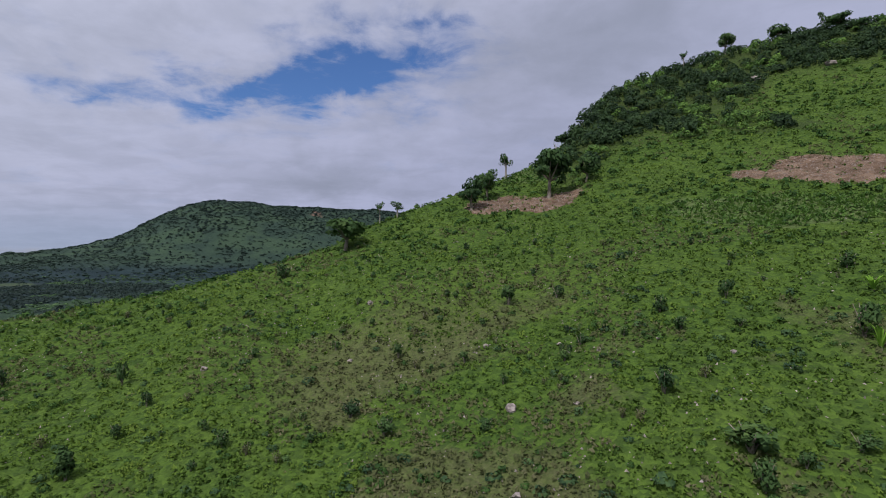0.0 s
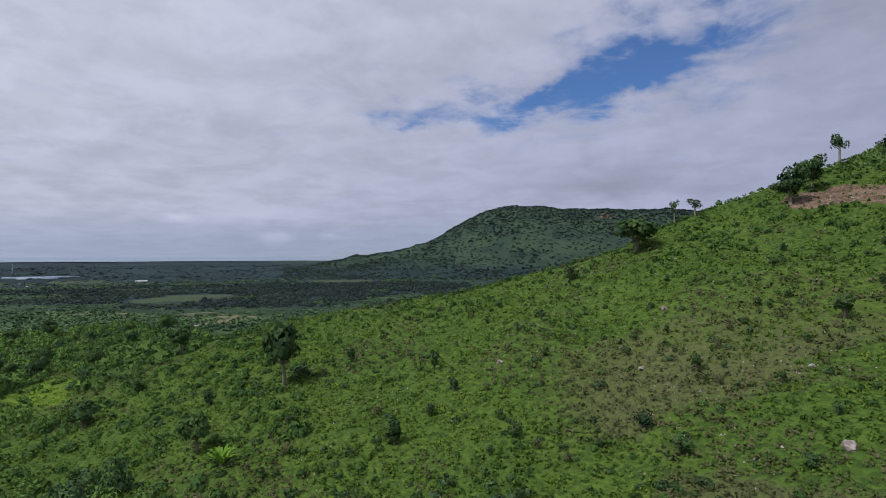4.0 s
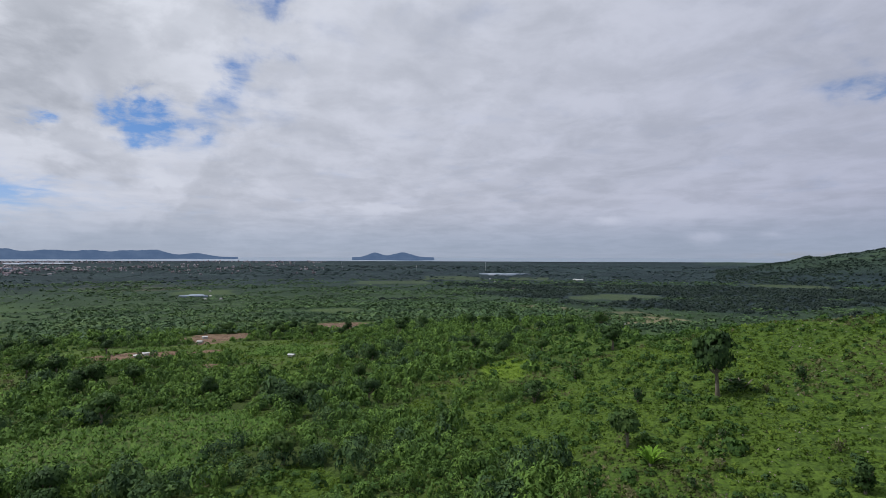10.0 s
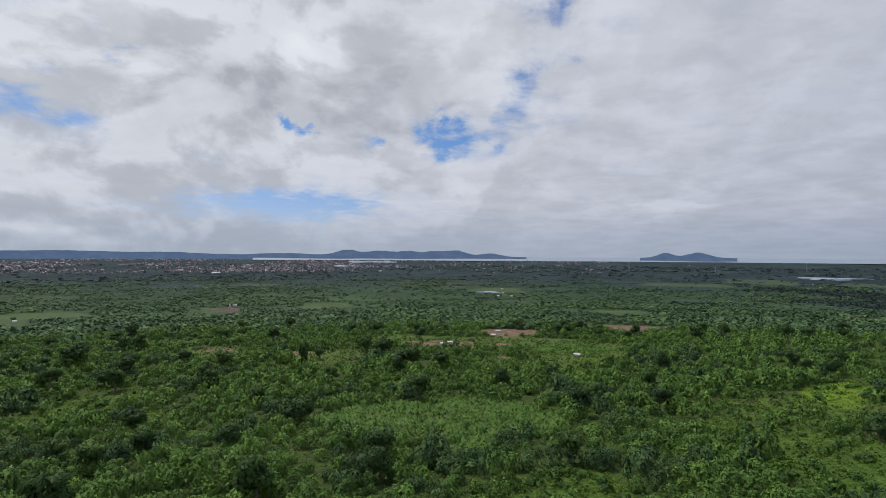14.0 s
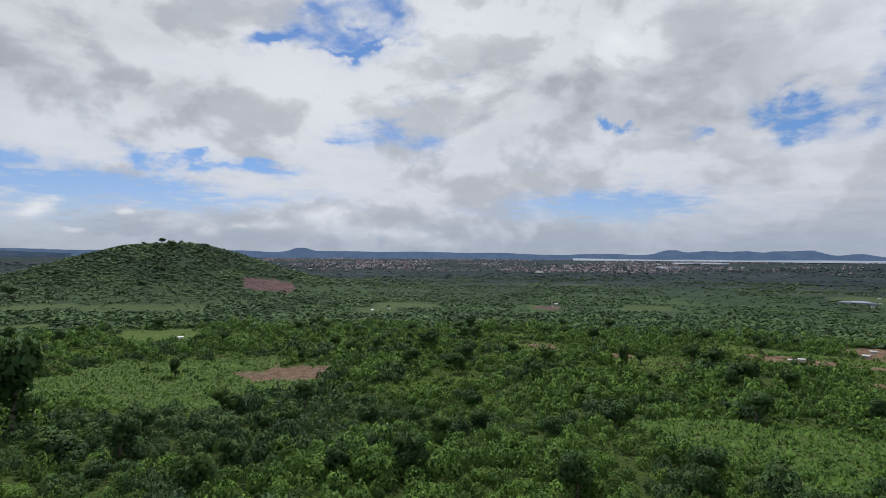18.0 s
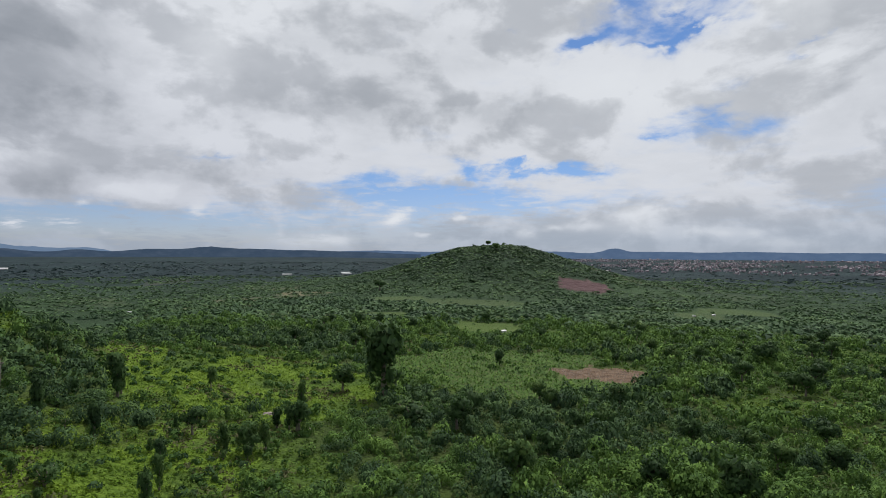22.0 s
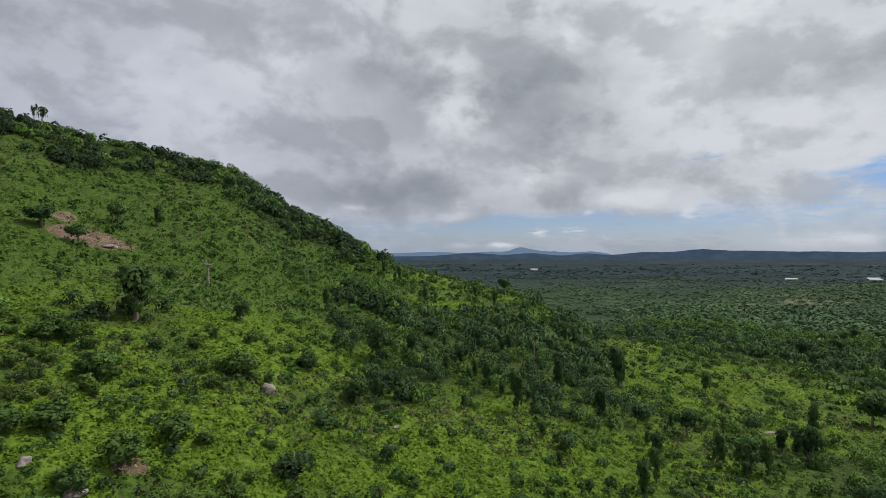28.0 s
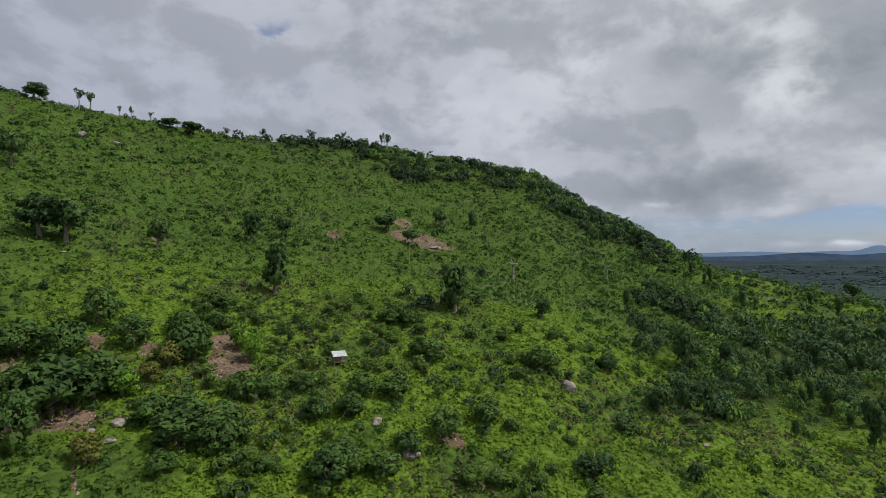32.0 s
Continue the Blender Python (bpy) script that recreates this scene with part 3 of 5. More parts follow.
# low leafy growth: rounded cushions of differing green
leafy = n.add("ShaderNodeTexVoronoi")
n.put(leafy.inputs["Vector"], pos)
leafy.inputs["Scale"].default_value = 1.15
lsep = n.add("ShaderNodeSeparateColor")
n.link(leafy.outputs["Color"], lsep.inputs[0])
dry_ = n.add("ShaderNodeAttribute", attribute_name="dry").outputs["Fac"]
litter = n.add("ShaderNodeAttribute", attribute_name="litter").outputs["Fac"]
cushion = n.mix(lsep.outputs[0], (0.026, 0.056, 0.011), (0.088, 0.156, 0.021))
grass = n.mix(0.55, grass, cushion)
grass = n.mix(n.math("MULTIPLY", n.ramp(n.math("ADD", dry_, n.math("SUBTRACT", n2, 0.5)), 0.35, 0.85), 0.5), grass, n.mix(n.ramp(n3, 0.35, 0.7), (0.075, 0.075, 0.034), (0.135, 0.118, 0.070)))
lush = n.add("ShaderNodeAttribute", attribute_name="lush").outputs["Fac"]
grass = n.mix(n.math("MULTIPLY", lush, 0.85), grass, n.mix(lsep.outputs[1], (0.080, 0.140, 0.015), (0.140, 0.215, 0.024)))
# ground colour darkened where trees stand, painting the shade between crowns
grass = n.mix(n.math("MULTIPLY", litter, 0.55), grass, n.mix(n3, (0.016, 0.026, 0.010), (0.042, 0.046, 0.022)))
mound = n.ramp(leafy.outputs["Distance"], 0.0, 0.75, 1.0, 0.0)
fields = n.add("ShaderNodeTexVoronoi")
n.put(fields.inputs["Vector"], n.vec("MULTIPLY", pos, (1.0, 0.55, 0.0)))
fields.inputs["Scale"].default_value = 0.008
fsep = n.add("ShaderNodeSeparateColor")
n.link(fields.outputs["Color"], fsep.inputs[0])
plot = n.mix(fsep.outputs[0], (0.025, 0.049, 0.024), (0.048, 0.084, 0.034))
plot = n.mix(n.ramp(fsep.outputs[1], 0.86, 0.92), plot, (0.15, 0.145, 0.085))
plot = n.mix(n.ramp(n.noise(pos, 0.012, 6.0, 0.65), 0.42, 0.62), plot, (0.026, 0.048, 0.023))
# remote mixes in the far ground colour, which has haze blue painted into it
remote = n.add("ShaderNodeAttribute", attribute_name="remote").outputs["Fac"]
# also darkened to match the shaded side of the far tree crowns
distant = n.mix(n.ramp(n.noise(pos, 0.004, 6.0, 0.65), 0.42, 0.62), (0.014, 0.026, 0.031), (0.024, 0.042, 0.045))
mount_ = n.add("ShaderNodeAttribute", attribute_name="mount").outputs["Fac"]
# mountain slope colour, with the same haze tint painted in
slope_haze = n.mix(n.ramp(n.noise(pos, 0.009, 7.0, 0.65), 0.40, 0.62), (0.026, 0.046, 0.034), (0.040, 0.068, 0.040))
slope_haze = n.mix(n.ramp(n.noise(pos, 0.0035, 4.0, 0.6), 0.66, 0.72), slope_haze, (0.16, 0.10, 0.075))
grass = n.mix(far_, grass, n.mix(mount_, n.mix(remote, plot, distant), slope_haze))
earth = n.mix(n.ramp(n2, 0.35, 0.7), (0.088, 0.056, 0.036), (0.190, 0.130, 0.088))
earth = n.mix(n.ramp(n.noise(pos, 2.6, 3.0, 0.8), 0.56, 0.66), earth, (0.31, 0.27, 0.22))
earth = n.mix(far_, earth, n.mix(n.ramp(n.noise(pos, 0.06, 5.0, 0.7), 0.40, 0.62), (0.070, 0.040, 0.044), (0.125, 0.080, 0.080)))
edge = n.math("ADD", soil, n.math("MULTIPLY", n.math("SUBTRACT", n.math("ADD", n3, n2), 1.0), 1.6))
tilled = n.mix(n.ramp(n2, 0.3, 0.7), (0.066, 0.108, 0.034), (0.112, 0.140, 0.052))
grass = n.mix(n.math("MULTIPLY", n.ramp(field, 0.2, 0.8), 0.8), grass, tilled)
colour = n.mix(n.ramp(edge, 0.4, 0.6), grass, earth)
finish(n, colour, 0.95, n.math("ADD", n.math("ADD", n3, mound), n.math("MULTIPLY", n2, 2.0)), 0.8, 0.35, specular=0.1)


def plain_material(name, a, b, scale=2.0, rough_=0.8, bump=0.3, metal=False, specular=0.3):
    m, n = material(name)
    pos = n.add("ShaderNodeTexCoord").outputs["Object"]
    u = n.noise(pos, scale, 6.0, 0.65)
    c = n.mix(n.ramp(u, 0.32, 0.68), a, b)
    finish(n, c, rough_, n.noise(pos, scale * 5, 4.0), bump, 0.03, specular)
    return m


BARK = plain_material("bark", (0.10, 0.085, 0.065), (0.24, 0.21, 0.17), 3.0, 0.9)
ROCK = plain_material("rock", (0.13, 0.11, 0.10), (0.36, 0.31, 0.28), 1.3, 0.9, 0.6)

WATER, n = material("water")
finish(n, (0.17, 0.22, 0.29), 0.55, n.noise(n.add("ShaderNodeNewGeometry").outputs["Position"], 0.05, 3.0), 0.1, 0.4, specular=0.5)

# ---- ground: one sheet from under the eye to the horizon ----
def mesh_from(name, verts, faces_flat, per_face, mats, smooth=False, normals=None):
    """A mesh from arrays: vertices, a flat index list and the corners of each face (all alike)."""
    me = bpy.data.meshes.new(name)
    nv, nf = len(verts), len(faces_flat) // per_face
    me.vertices.add(nv)
    me.vertices.foreach_set("co", np.asarray(verts, np.float32).ravel())
    me.loops.add(nf * per_face)
    me.loops.foreach_set("vertex_index", np.asarray(faces_flat, np.int32))
    me.polygons.add(nf)
    me.polygons.foreach_set("loop_start", np.arange(nf, dtype=np.int32) * per_face)
    if smooth:
        me.polygons.foreach_set("use_smooth", np.ones(nf, bool))
    me.update(calc_edges=True)
    for m in mats:
        me.materials.append(m)
    if normals is not None:
        me.polygons.foreach_set("use_smooth", np.ones(nf, bool))
        me.normals_split_custom_set_from_vertices(normals)
    return me


def cloud_shade(x, y):
    """The cloud shadow near the far mountain's foot, painted as darker wood and ground."""
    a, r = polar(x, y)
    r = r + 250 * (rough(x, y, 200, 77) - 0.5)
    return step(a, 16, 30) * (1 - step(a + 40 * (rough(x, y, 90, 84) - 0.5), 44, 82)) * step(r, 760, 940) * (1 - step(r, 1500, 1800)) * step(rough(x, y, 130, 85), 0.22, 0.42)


def dry_land(x, y):
    """Thin stony grass on the near hillside."""
    a, r = polar(x, y)
    sa = np.where(a > 180, a - 360, a)
    return step(sa, -60, -38) * (1 - step(sa, 4, 26)) * (1 - step(r, 105, 165)) * step(rough(x, y, 28, 91), 0.34, 0.62)


def lush_land(x, y):
    """Bright fresh grass of the clearings and the meadow round the hut."""
    a, r = polar(x, y)
    meadow = step(a, 192, 208) * (1 - step(a, 268, 280)) * (1 - step(r, 125, 185)) * step(rough(x, y, 15, 92), 0.24, 0.44)
    return np.maximum(blob(x, y, GLADES) * step(rough(x, y, 20, 93), 0.25, 0.5), meadow)


NA = 840
RADII = np.concatenate(([0.01], np.geomspace(12, 60, 12)[:-1], np.linspace(60, 420, 122)[:-1], np.geomspace(420, 4990, 70)))
ga, gr = np.meshgrid(np.arange(NA) * 2 * np.pi / NA, RADII)
gx, gy = (-np.sin(ga) * gr + 0.4 * (gr < 20)).ravel(), (np.cos(ga) * gr + 0.3 * (gr < 20)).ravel()
gz = land(gx, gy)
i, j = np.meshgrid(np.arange(len(RADII) - 1), np.arange(NA), indexing="ij")
k = (j + 1) % NA
quads = np.stack((i * NA + j, (i + 1) * NA + j, (i + 1) * NA + k, i * NA + k), -1).ravel()
ground_mesh = mesh_from("ground", np.stack((gx, gy, gz), -1), quads[::1], 4, [GROUND], True)
# remote also darkens the ground inside the painted cloud shadow
for key, val in (("soil", blob(gx, gy, BARE)), ("field", np.maximum(blob(gx, gy, CROPS), 0.5 * blob(gx, gy, FIELDS, 0.35, 60, 5))), ("far", step(gr.ravel(), 380, 620)), ("litter", wood(gx, gy) * (gr.ravel() < 700)), ("dry", dry_land(gx, gy)), ("lush", lush_land(gx, gy)), ("mount", ((ga.ravel() < 0.75) | (ga.ravel() > 5.6)) * step(gr.ravel(), 1700, 1900) * step(gz - EYE[2], -55, -20)), ("remote", np.maximum(step(gr.ravel(), 800, 1900) * 1.0, cloud_shade(gx, gy)))):
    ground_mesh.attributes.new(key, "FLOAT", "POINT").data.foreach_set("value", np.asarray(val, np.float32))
tagged(new("ground", ground_mesh), "green hill slopes falling to a wide wooded plain", "ground", kind="structure")


# ---- scattered growth ----
def unit(v):
    return v / np.linalg.norm(v, axis=1)[:, None]


def leaf_tris(c, nrm, size, g, loose=0.5):
    """One uneven triangle of leaves at each place c, facing about nrm: rows of place and shading normal."""
    count = len(c)
    soft = unit(unit(nrm) + g.normal(size=(count, 3)) * 0.16)
    nrm = unit(unit(nrm) + g.normal(size=(count, 3)) * loose)
    t = np.cross(nrm, g.normal(size=(count, 3)))
    t /= np.linalg.norm(t, axis=1)[:, None]
    b = np.cross(nrm, t)
    s = (size * g.uniform(0.65, 1.4, count))[:, None]
    v = np.stack((c - t * s - b * s * 0.6, c + t * s * g.uniform(0.7, 1.2, (count, 1)) - b * s * 0.5, c + t * s * g.uniform(-0.5, 0.5, (count, 1)) + b * s), 1)
    return np.concatenate((v, np.repeat(soft[:, None, :], 3, 1)), 2).reshape(-1, 6)


def crown_cards(count, seed, high=0.9, size=0.2, low=0.0, loose=0.32, up=0.15):
    """Leaf clumps over a lumpy dome of radius 1 that stands on the ground."""
    g = np.random.default_rng(seed)
    d = g.normal(size=(count, 3))
    d[:, 2] = np.abs(d[:, 2]) * 1.05 - 0.12
    d /= np.linalg.norm(d, axis=1)[:, None]
    lump = g.normal(size=(11, 3))
    lump[:, 2] = np.abs(lump[:, 2])
    lump /= np.linalg.norm(lump, axis=1)[:, None]
    near_ = np.max(np.clip(d @ lump.T, 0, 1) ** 7, axis=1)
    rad = 0.66 + 0.36 * near_ + g.uniform(-0.10, 0.04, count)
    c = d * rad[:, None] * (1, 1, high) + (0, 0, high * 0.4 + low)
    face = d * 0.6 + (d - 0.75 * lump[np.argmax(d @ lump.T, axis=1)]) * 0.9
    return leaf_tris(c, face + (0, 0, up + 0.1), size, g, loose)


def tuft_cards(count, seed, wide=0.16, lean=0.8):
    """A low tuft of pointed leaves that lean out from one foot."""
    g = np.random.default_rng(seed)
    a = g.uniform(0, 6.283, count)
    u = np.stack((np.cos(a), np.sin(a), 0 * a), -1)
    s = np.stack((-np.sin(a), np.cos(a), 0 * a), -1) * (wide * g.uniform(0.7, 1.5, count))[:, None]
    foot = u * g.uniform(0, 0.5, (count, 1)) + (0, 0, 0.05)
    tip = foot + u * (lean * g.uniform(0.3, 1.2, count))[:, None] + np.stack((0 * a, 0 * a, g.uniform(0.35, 1.0, count)), -1)
    v = np.stack((foot - s + (0, 0, 0.2), tip, foot + s + (0, 0, 0.2)), 1)
    return np.concatenate((v, np.repeat(unit(-u * 0.3 + (0, 0, 1.0))[:, None, :], 3, 1)), 2).reshape(-1, 6)


def scatter(name, x, y, size, templates, mat, seed, label, category, sink=0.08, squash=(0.75, 1.3)):
    """One mesh of stuff: templates of leaf triangles set on the ground at x, y."""
    g = np.random.default_rng(seed)
    z = land(x, y)
    which = g.integers(0, len(templates), len(x))
    parts_ = []
    for ti, t in enumerate(templates):
        s = np.where(which == ti)[0]
        turn = g.uniform(0, 6.283, len(s))
        c, sn = np.cos(turn)[:, None], np.sin(turn)[:, None]
        sc = size[s][:, None]
        px = (t[None, :, 0] * c - t[None, :, 1] * sn) * sc + x[s][:, None]
        py = (t[None, :, 0] * sn + t[None, :, 1] * c) * sc + y[s][:, None]
        pz = t[None, :, 2] * sc * g.uniform(*squash, len(s))[:, None] + (z[s] - sink * size[s])[:, None]
        cols = [px, py, pz]
        if t.shape[1] == 6:
            cols += [t[None, :, 3] * c - t[None, :, 4] * sn, t[None, :, 3] * sn + t[None, :, 4] * c, np.broadcast_to(t[None, :, 5], px.shape)]
        parts_.append(np.stack(cols, -1).reshape(-1, len(cols)))
    v = np.concatenate(parts_)
    ob = new(name, mesh_from(name, v[:, :3], np.arange(len(v)), 3, [mat], normals=v[:, 3:] if v.shape[1] == 6 else None))
    return tagged(ob, label, category, kind="stuff")


def spread(count, r0, r1, a0, a1, seed, power=1.0):
    """Random places in a ring sector; power 1 is even over the area, less crowds them inwards."""
    g = np.random.default_rng(seed)
    u = g.random(count)
    r = (r0 ** (2 * power) + u * (r1 ** (2 * power) - r0 ** (2 * power))) ** (1 / (2 * power))
    a = np.radians(g.uniform(a0, a1, count))
    return -np.sin(a) * r, np.cos(a) * r, r, g.random(count)


FULL = [crown_cards(180, s, 1.0, 0.108) for s in range(1, 7)]
HALF = [crown_cards(80, s, 0.95, 0.165) for s in range(41, 47)]
BUSH = [crown_cards(46, s, 0.85, 0.24) for s in range(11, 17)]
BUSHLET = [crown_cards(20, s, 0.85, 0.36) for s in range(51, 57)]
CLUMP = [crown_cards(16, s, 0.8, 0.42, up=0.5) for s in range(21, 27)]
TUFT = [crown_cards(7, s, 0.75, 0.36, up=0.55) for s in range(31, 37)]
FLAT = [crown_cards(7, s, 0.5, 0.38, up=1.3) for s in range(81, 87)]
TINY = [crown_cards(9, s, 0.8, 0.55, up=0.7) for s in range(71, 77)]
BROADLEAF = [tuft_cards(7, s, 0.26, 0.9) for s in range(61, 67)]
g = np.random.default_rng(5)


def within(x, y, lim=1.04):
    """True on the near side of the crest."""
    a, r = polar(x, y)
    return r < around(CREST_R, a) * lim


# trees of the valley wood
x, y, r, p = spread(20500, 62, 430, 44, 232, 101, 0.72)
keep = (p < wood(x, y) * 0.95)
x, y, r = x[keep], y[keep], r[keep]
size = g.uniform(1.0, 2.4, len(x)) * (1 + 0.35 * (rough(x, y, 20, 41) > 0.60))
near = r < 170
dark = (blob(x, y, GROVES + GROVES_LOW) > 0.4) & (rough(x, y, 9, 48) > 0.36) | (rough(x, y, 17, 47) > 0.66)
tall = (0.8, 1.75)
scatter("valley_trees", x[near & ~dark], y[near & ~dark], size[near & ~dark], FULL, LEAF_WOOD, 1, "dense green tropical trees and scrub on the lower slope", "woodland", squash=tall)
scatter("valley_trees", x[near & dark], y[near & dark], size[near & dark], FULL, LEAF_DARK, 71, "dark green trees in clumps on the lower slope", "woodland", squash=tall)
scatter("valley_trees", x[~near & ~dark], y[~near & ~dark], size[~near & ~dark] * 1.1, HALF, LEAF_WOOD, 7, "dense green tropical trees across the valley floor", "woodland", squash=tall)
scatter("valley_trees", x[~near & dark], y[~near & dark], size[~near & dark] * 1.15, HALF, LEAF_DARK, 72, "dark green clumps of trees across the valley floor", "woodland", squash=tall)
# lower scrub between them
x, y, r, p = spread(15000, 62, 460, 40, 225, 111, 0.7)
keep = (p < 0.75 * step(rough(x, y, 14, 17), 0.30, 0.55) + 0.15) & (blob(x, y, BARE) < 0.3) & ((open_land(x, y) < 0.5) | (p < 0.10) | ((p < 0.35) & (blob(x, y, GLADES) > 0.5) & (blob(x, y, CROPS) < 0.5)))
x, y, r = x[keep], y[keep], r[keep]
size = g.uniform(0.7, 1.6, len(x))
near = r < 190
scatter("valley_scrub", x[near], y[near], size[near], BUSH, LEAF_SHRUB, 8, "bright green bushes between the trees", "shrubs")
scatter("valley_scrub", x[~near], y[~near], size[~near] * 1.2, BUSHLET, LEAF_SHRUB, 9, "bright green bushes on the valley floor", "shrubs")
# wood on the hill crest
x, y, r, p = spread(19000, 95, 480, 212, 372, 102)
keep = (p < wood(x, y)) & within(x, y, 1.2)
x, y = x[keep], y[keep]
size = g.uniform(1.8, 4.4, len(x)) * (0.6 + 0.4 * step(polar(x, y)[1], 140, 220))
light = rough(x, y, 13, 94) > 0.60
scatter("crest_wood", x[light], y[light], size[light] * 0.8, HALF, LEAF_WOOD, 22, "lighter green scrub within the crest wood", "woodland")
x, y, size = x[~light], y[~light], size[~light]
scatter("crest_wood", x, y, size, HALF, LEAF_CREST_SHADE, 2, "green wood along the crest of the hill, coloured darker for shade", "woodland")
# woods and hedges of the plain
x, y, r, p = spread(60000, 400, 1900, -12, 235, 103, 0.5)
close_ = step(polar(x, y)[0], 150, 172) * (1 - step(r, 1150, 1400))
keep = (p < np.maximum(wood(x, y), np.maximum(0.16 + 0.66 * close_ * step(rough(x, y, 70, 83), 0.25, 0.42) + 0.8 * (np.hypot(x + 520, y + 1136) < 360), 1.2 * cloud_shade(x, y)))) & (open_land(x, y) < 0.4)
x, y, r = x[keep], y[keep], r[keep]
size = g.uniform(1.8, 4.0, len(x)) * (1 + r / 3000)
# trees inside the cloud shadow get the darkened leaf colour
shady = cloud_shade(x, y) > 0.5
scatter("mountain_foot_wood", x[shady], y[shady], size[shady], CLUMP, LEAF_CLOUD_SHADE, 34, "wood at the foot of the far mountain, coloured dark for cloud shadow", "woodland", squash=(0.6, 1.0))
x, y, size = x[~shady], y[~shady], size[~shady]
r = np.hypot(x, y)
scatter("plain_wood", x[r < 800], y[r < 800], size[r < 800], CLUMP, LEAF_FAR, 3, "scattered woods and hedges on the plain", "woodland", squash=(0.6, 1.0))
scatter("plain_wood", x[r >= 800], y[r >= 800], size[r >= 800] * 0.78, TINY, LEAF_FAR, 37, "scattered woods farther out on the plain", "woodland", squash=(0.5, 0.9))
# close wood on the round hill
g2 = np.random.default_rng(12)
x, y = -520 + g2.normal(size=10500) * 190, -1136 + g2.normal(size=10500) * 190
keep = (blob(x, y, BARE) < 0.4) & (rough(x, y, 60, 78) > 0.3)
x, y = x[keep], y[keep]
scatter("hill_wood", x, y, g2.uniform(1.7, 3.4, len(x)) * np.where(g2.random(len(x)) < 0.08, 1.7, 1.0), TINY, LEAF_FAR, 36, "close green wood over a round hill in the plain", "woodland", squash=(0.55, 0.95))
# forest of the flat-topped mountain
x, y, r, p = spread(24000, 1750, 2900, -28, 42, 114)
keep = p < 0.35 + 0.65 * np.maximum(step(rough(x, y, 150, 79), 0.4, 0.6), step(land(x, y) - EYE[2], 70, 140))
x, y = x[keep], y[keep]
scatter("mountain_wood", x, y, g2.uniform(3, 6, len(x)), TINY, LEAF_MOUNT_HAZE, 35, "close forest on the far flat-topped mountain, haze tint in its green", "woodland", squash=(0.7, 1.1))
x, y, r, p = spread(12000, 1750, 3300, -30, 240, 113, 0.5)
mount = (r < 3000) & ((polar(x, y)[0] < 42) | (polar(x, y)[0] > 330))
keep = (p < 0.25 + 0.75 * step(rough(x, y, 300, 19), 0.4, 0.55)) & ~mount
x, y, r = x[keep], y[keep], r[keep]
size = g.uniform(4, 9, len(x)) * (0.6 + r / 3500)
scatter("remote_wood", x, y, size, TINY, LEAF_REMOTE_HAZE, 33, "remote woods towards the horizon, haze blue put into their colour", "woodland", squash=(0.35, 0.6))
# shrubs and herbs on the open slopes
x, y, r, p = spread(22000, 62, 400, 176, 418, 104, 0.75)
keep = (p < 0.16 + 0.9 * step(rough(x, y, 22, 42), 0.43 - 0.14 * step(r, 130, 190), 0.66 - 0.06 * step(r, 130, 190))) & (wood(x, y) < 0.4) & within(x, y) & (blob(x, y, BARE) < 0.5)
x, y, r = x[keep], y[keep], r[keep]
size = g.uniform(0.3, 1.0, len(x)) ** 1.2 * (1 + 0.6 * step(r, 130, 220))
near = r < 150
deep = near & (g.random(len(x)) < 0.35)
near = near & ~deep
scatter("slope_shrubs", x[near], y[near], size[near], BUSH, LEAF_SHRUB, 4, "low green shrubs scattered over the grassy slope", "shrubs")
scatter("slope_shrubs", x[deep], y[deep], size[deep] * 1.35, BUSH, LEAF_DARK, 24, "darker leafy shrubs standing over the grassy slope", "shrubs")
near = near | deep
scatter("slope_shrubs", x[~near], y[~near], size[~near], BUSHLET, LEAF_SHRUB, 14, "low green shrubs scattered up the hillside", "shrubs")
x, y, r, p = spread(120000, 58, 340, 0, 360, 105, 0.40)
keep = (within(x, y) | ((polar(x, y)[0] > 58) & (polar(x, y)[0] < 210))) & ((blob(x, y, BARE) < 0.3) | (p < 0.3)) & (p < 1.1 - wood(x, y)) & (blob(x, y, CROPS) < 0.5)
x, y, r, p = x[keep], y[keep], r[keep], p[keep]
dry = rough(x, y, 20, 43) + 0.25 * (rough(x, y, 3, 44) - 0.5) + 0.30 * dry_land(x, y) > 0.60
size = g.uniform(0.25, 0.65, len(x)) * (1 + 0.003 * r)
lush = (lush_land(x, y) > 0.5) & ~dry
scatter("slope_herbs", x[lush], y[lush], size[lush], FLAT, LEAF_LUSH, 17, "bright fresh green grass in the clearings", "grass")
rest = ~dry & ~lush
scatter("slope_herbs", x[rest], y[rest], size[rest], TUFT, LEAF_HERB, 6, "lush rough grass and weeds over the slope", "grass")
scatter("slope_herbs", x[dry], y[dry], size[dry], TUFT, LEAF_DRY, 16, "thin dry grass and weeds on stony ground", "grass")
# taller weeds crowding the clearings
x, y, r, p = spread(40000, 60, 250, 165, 275, 106, 0.45)
keep = (lush_land(x, y) > 0.35) & (blob(x, y, BARE) < 0.3) & (blob(x, y, CROPS) < 0.5)
x, y, r = x[keep], y[keep], r[keep]
scatter("clearing_weeds", x, y, g.uniform(0.28, 0.62, len(x)), FLAT, LEAF_LUSH, 18, "tall bright weeds and grass in the clearings", "grass")
# leafy crops in cleared fields
xs, ys = [], []
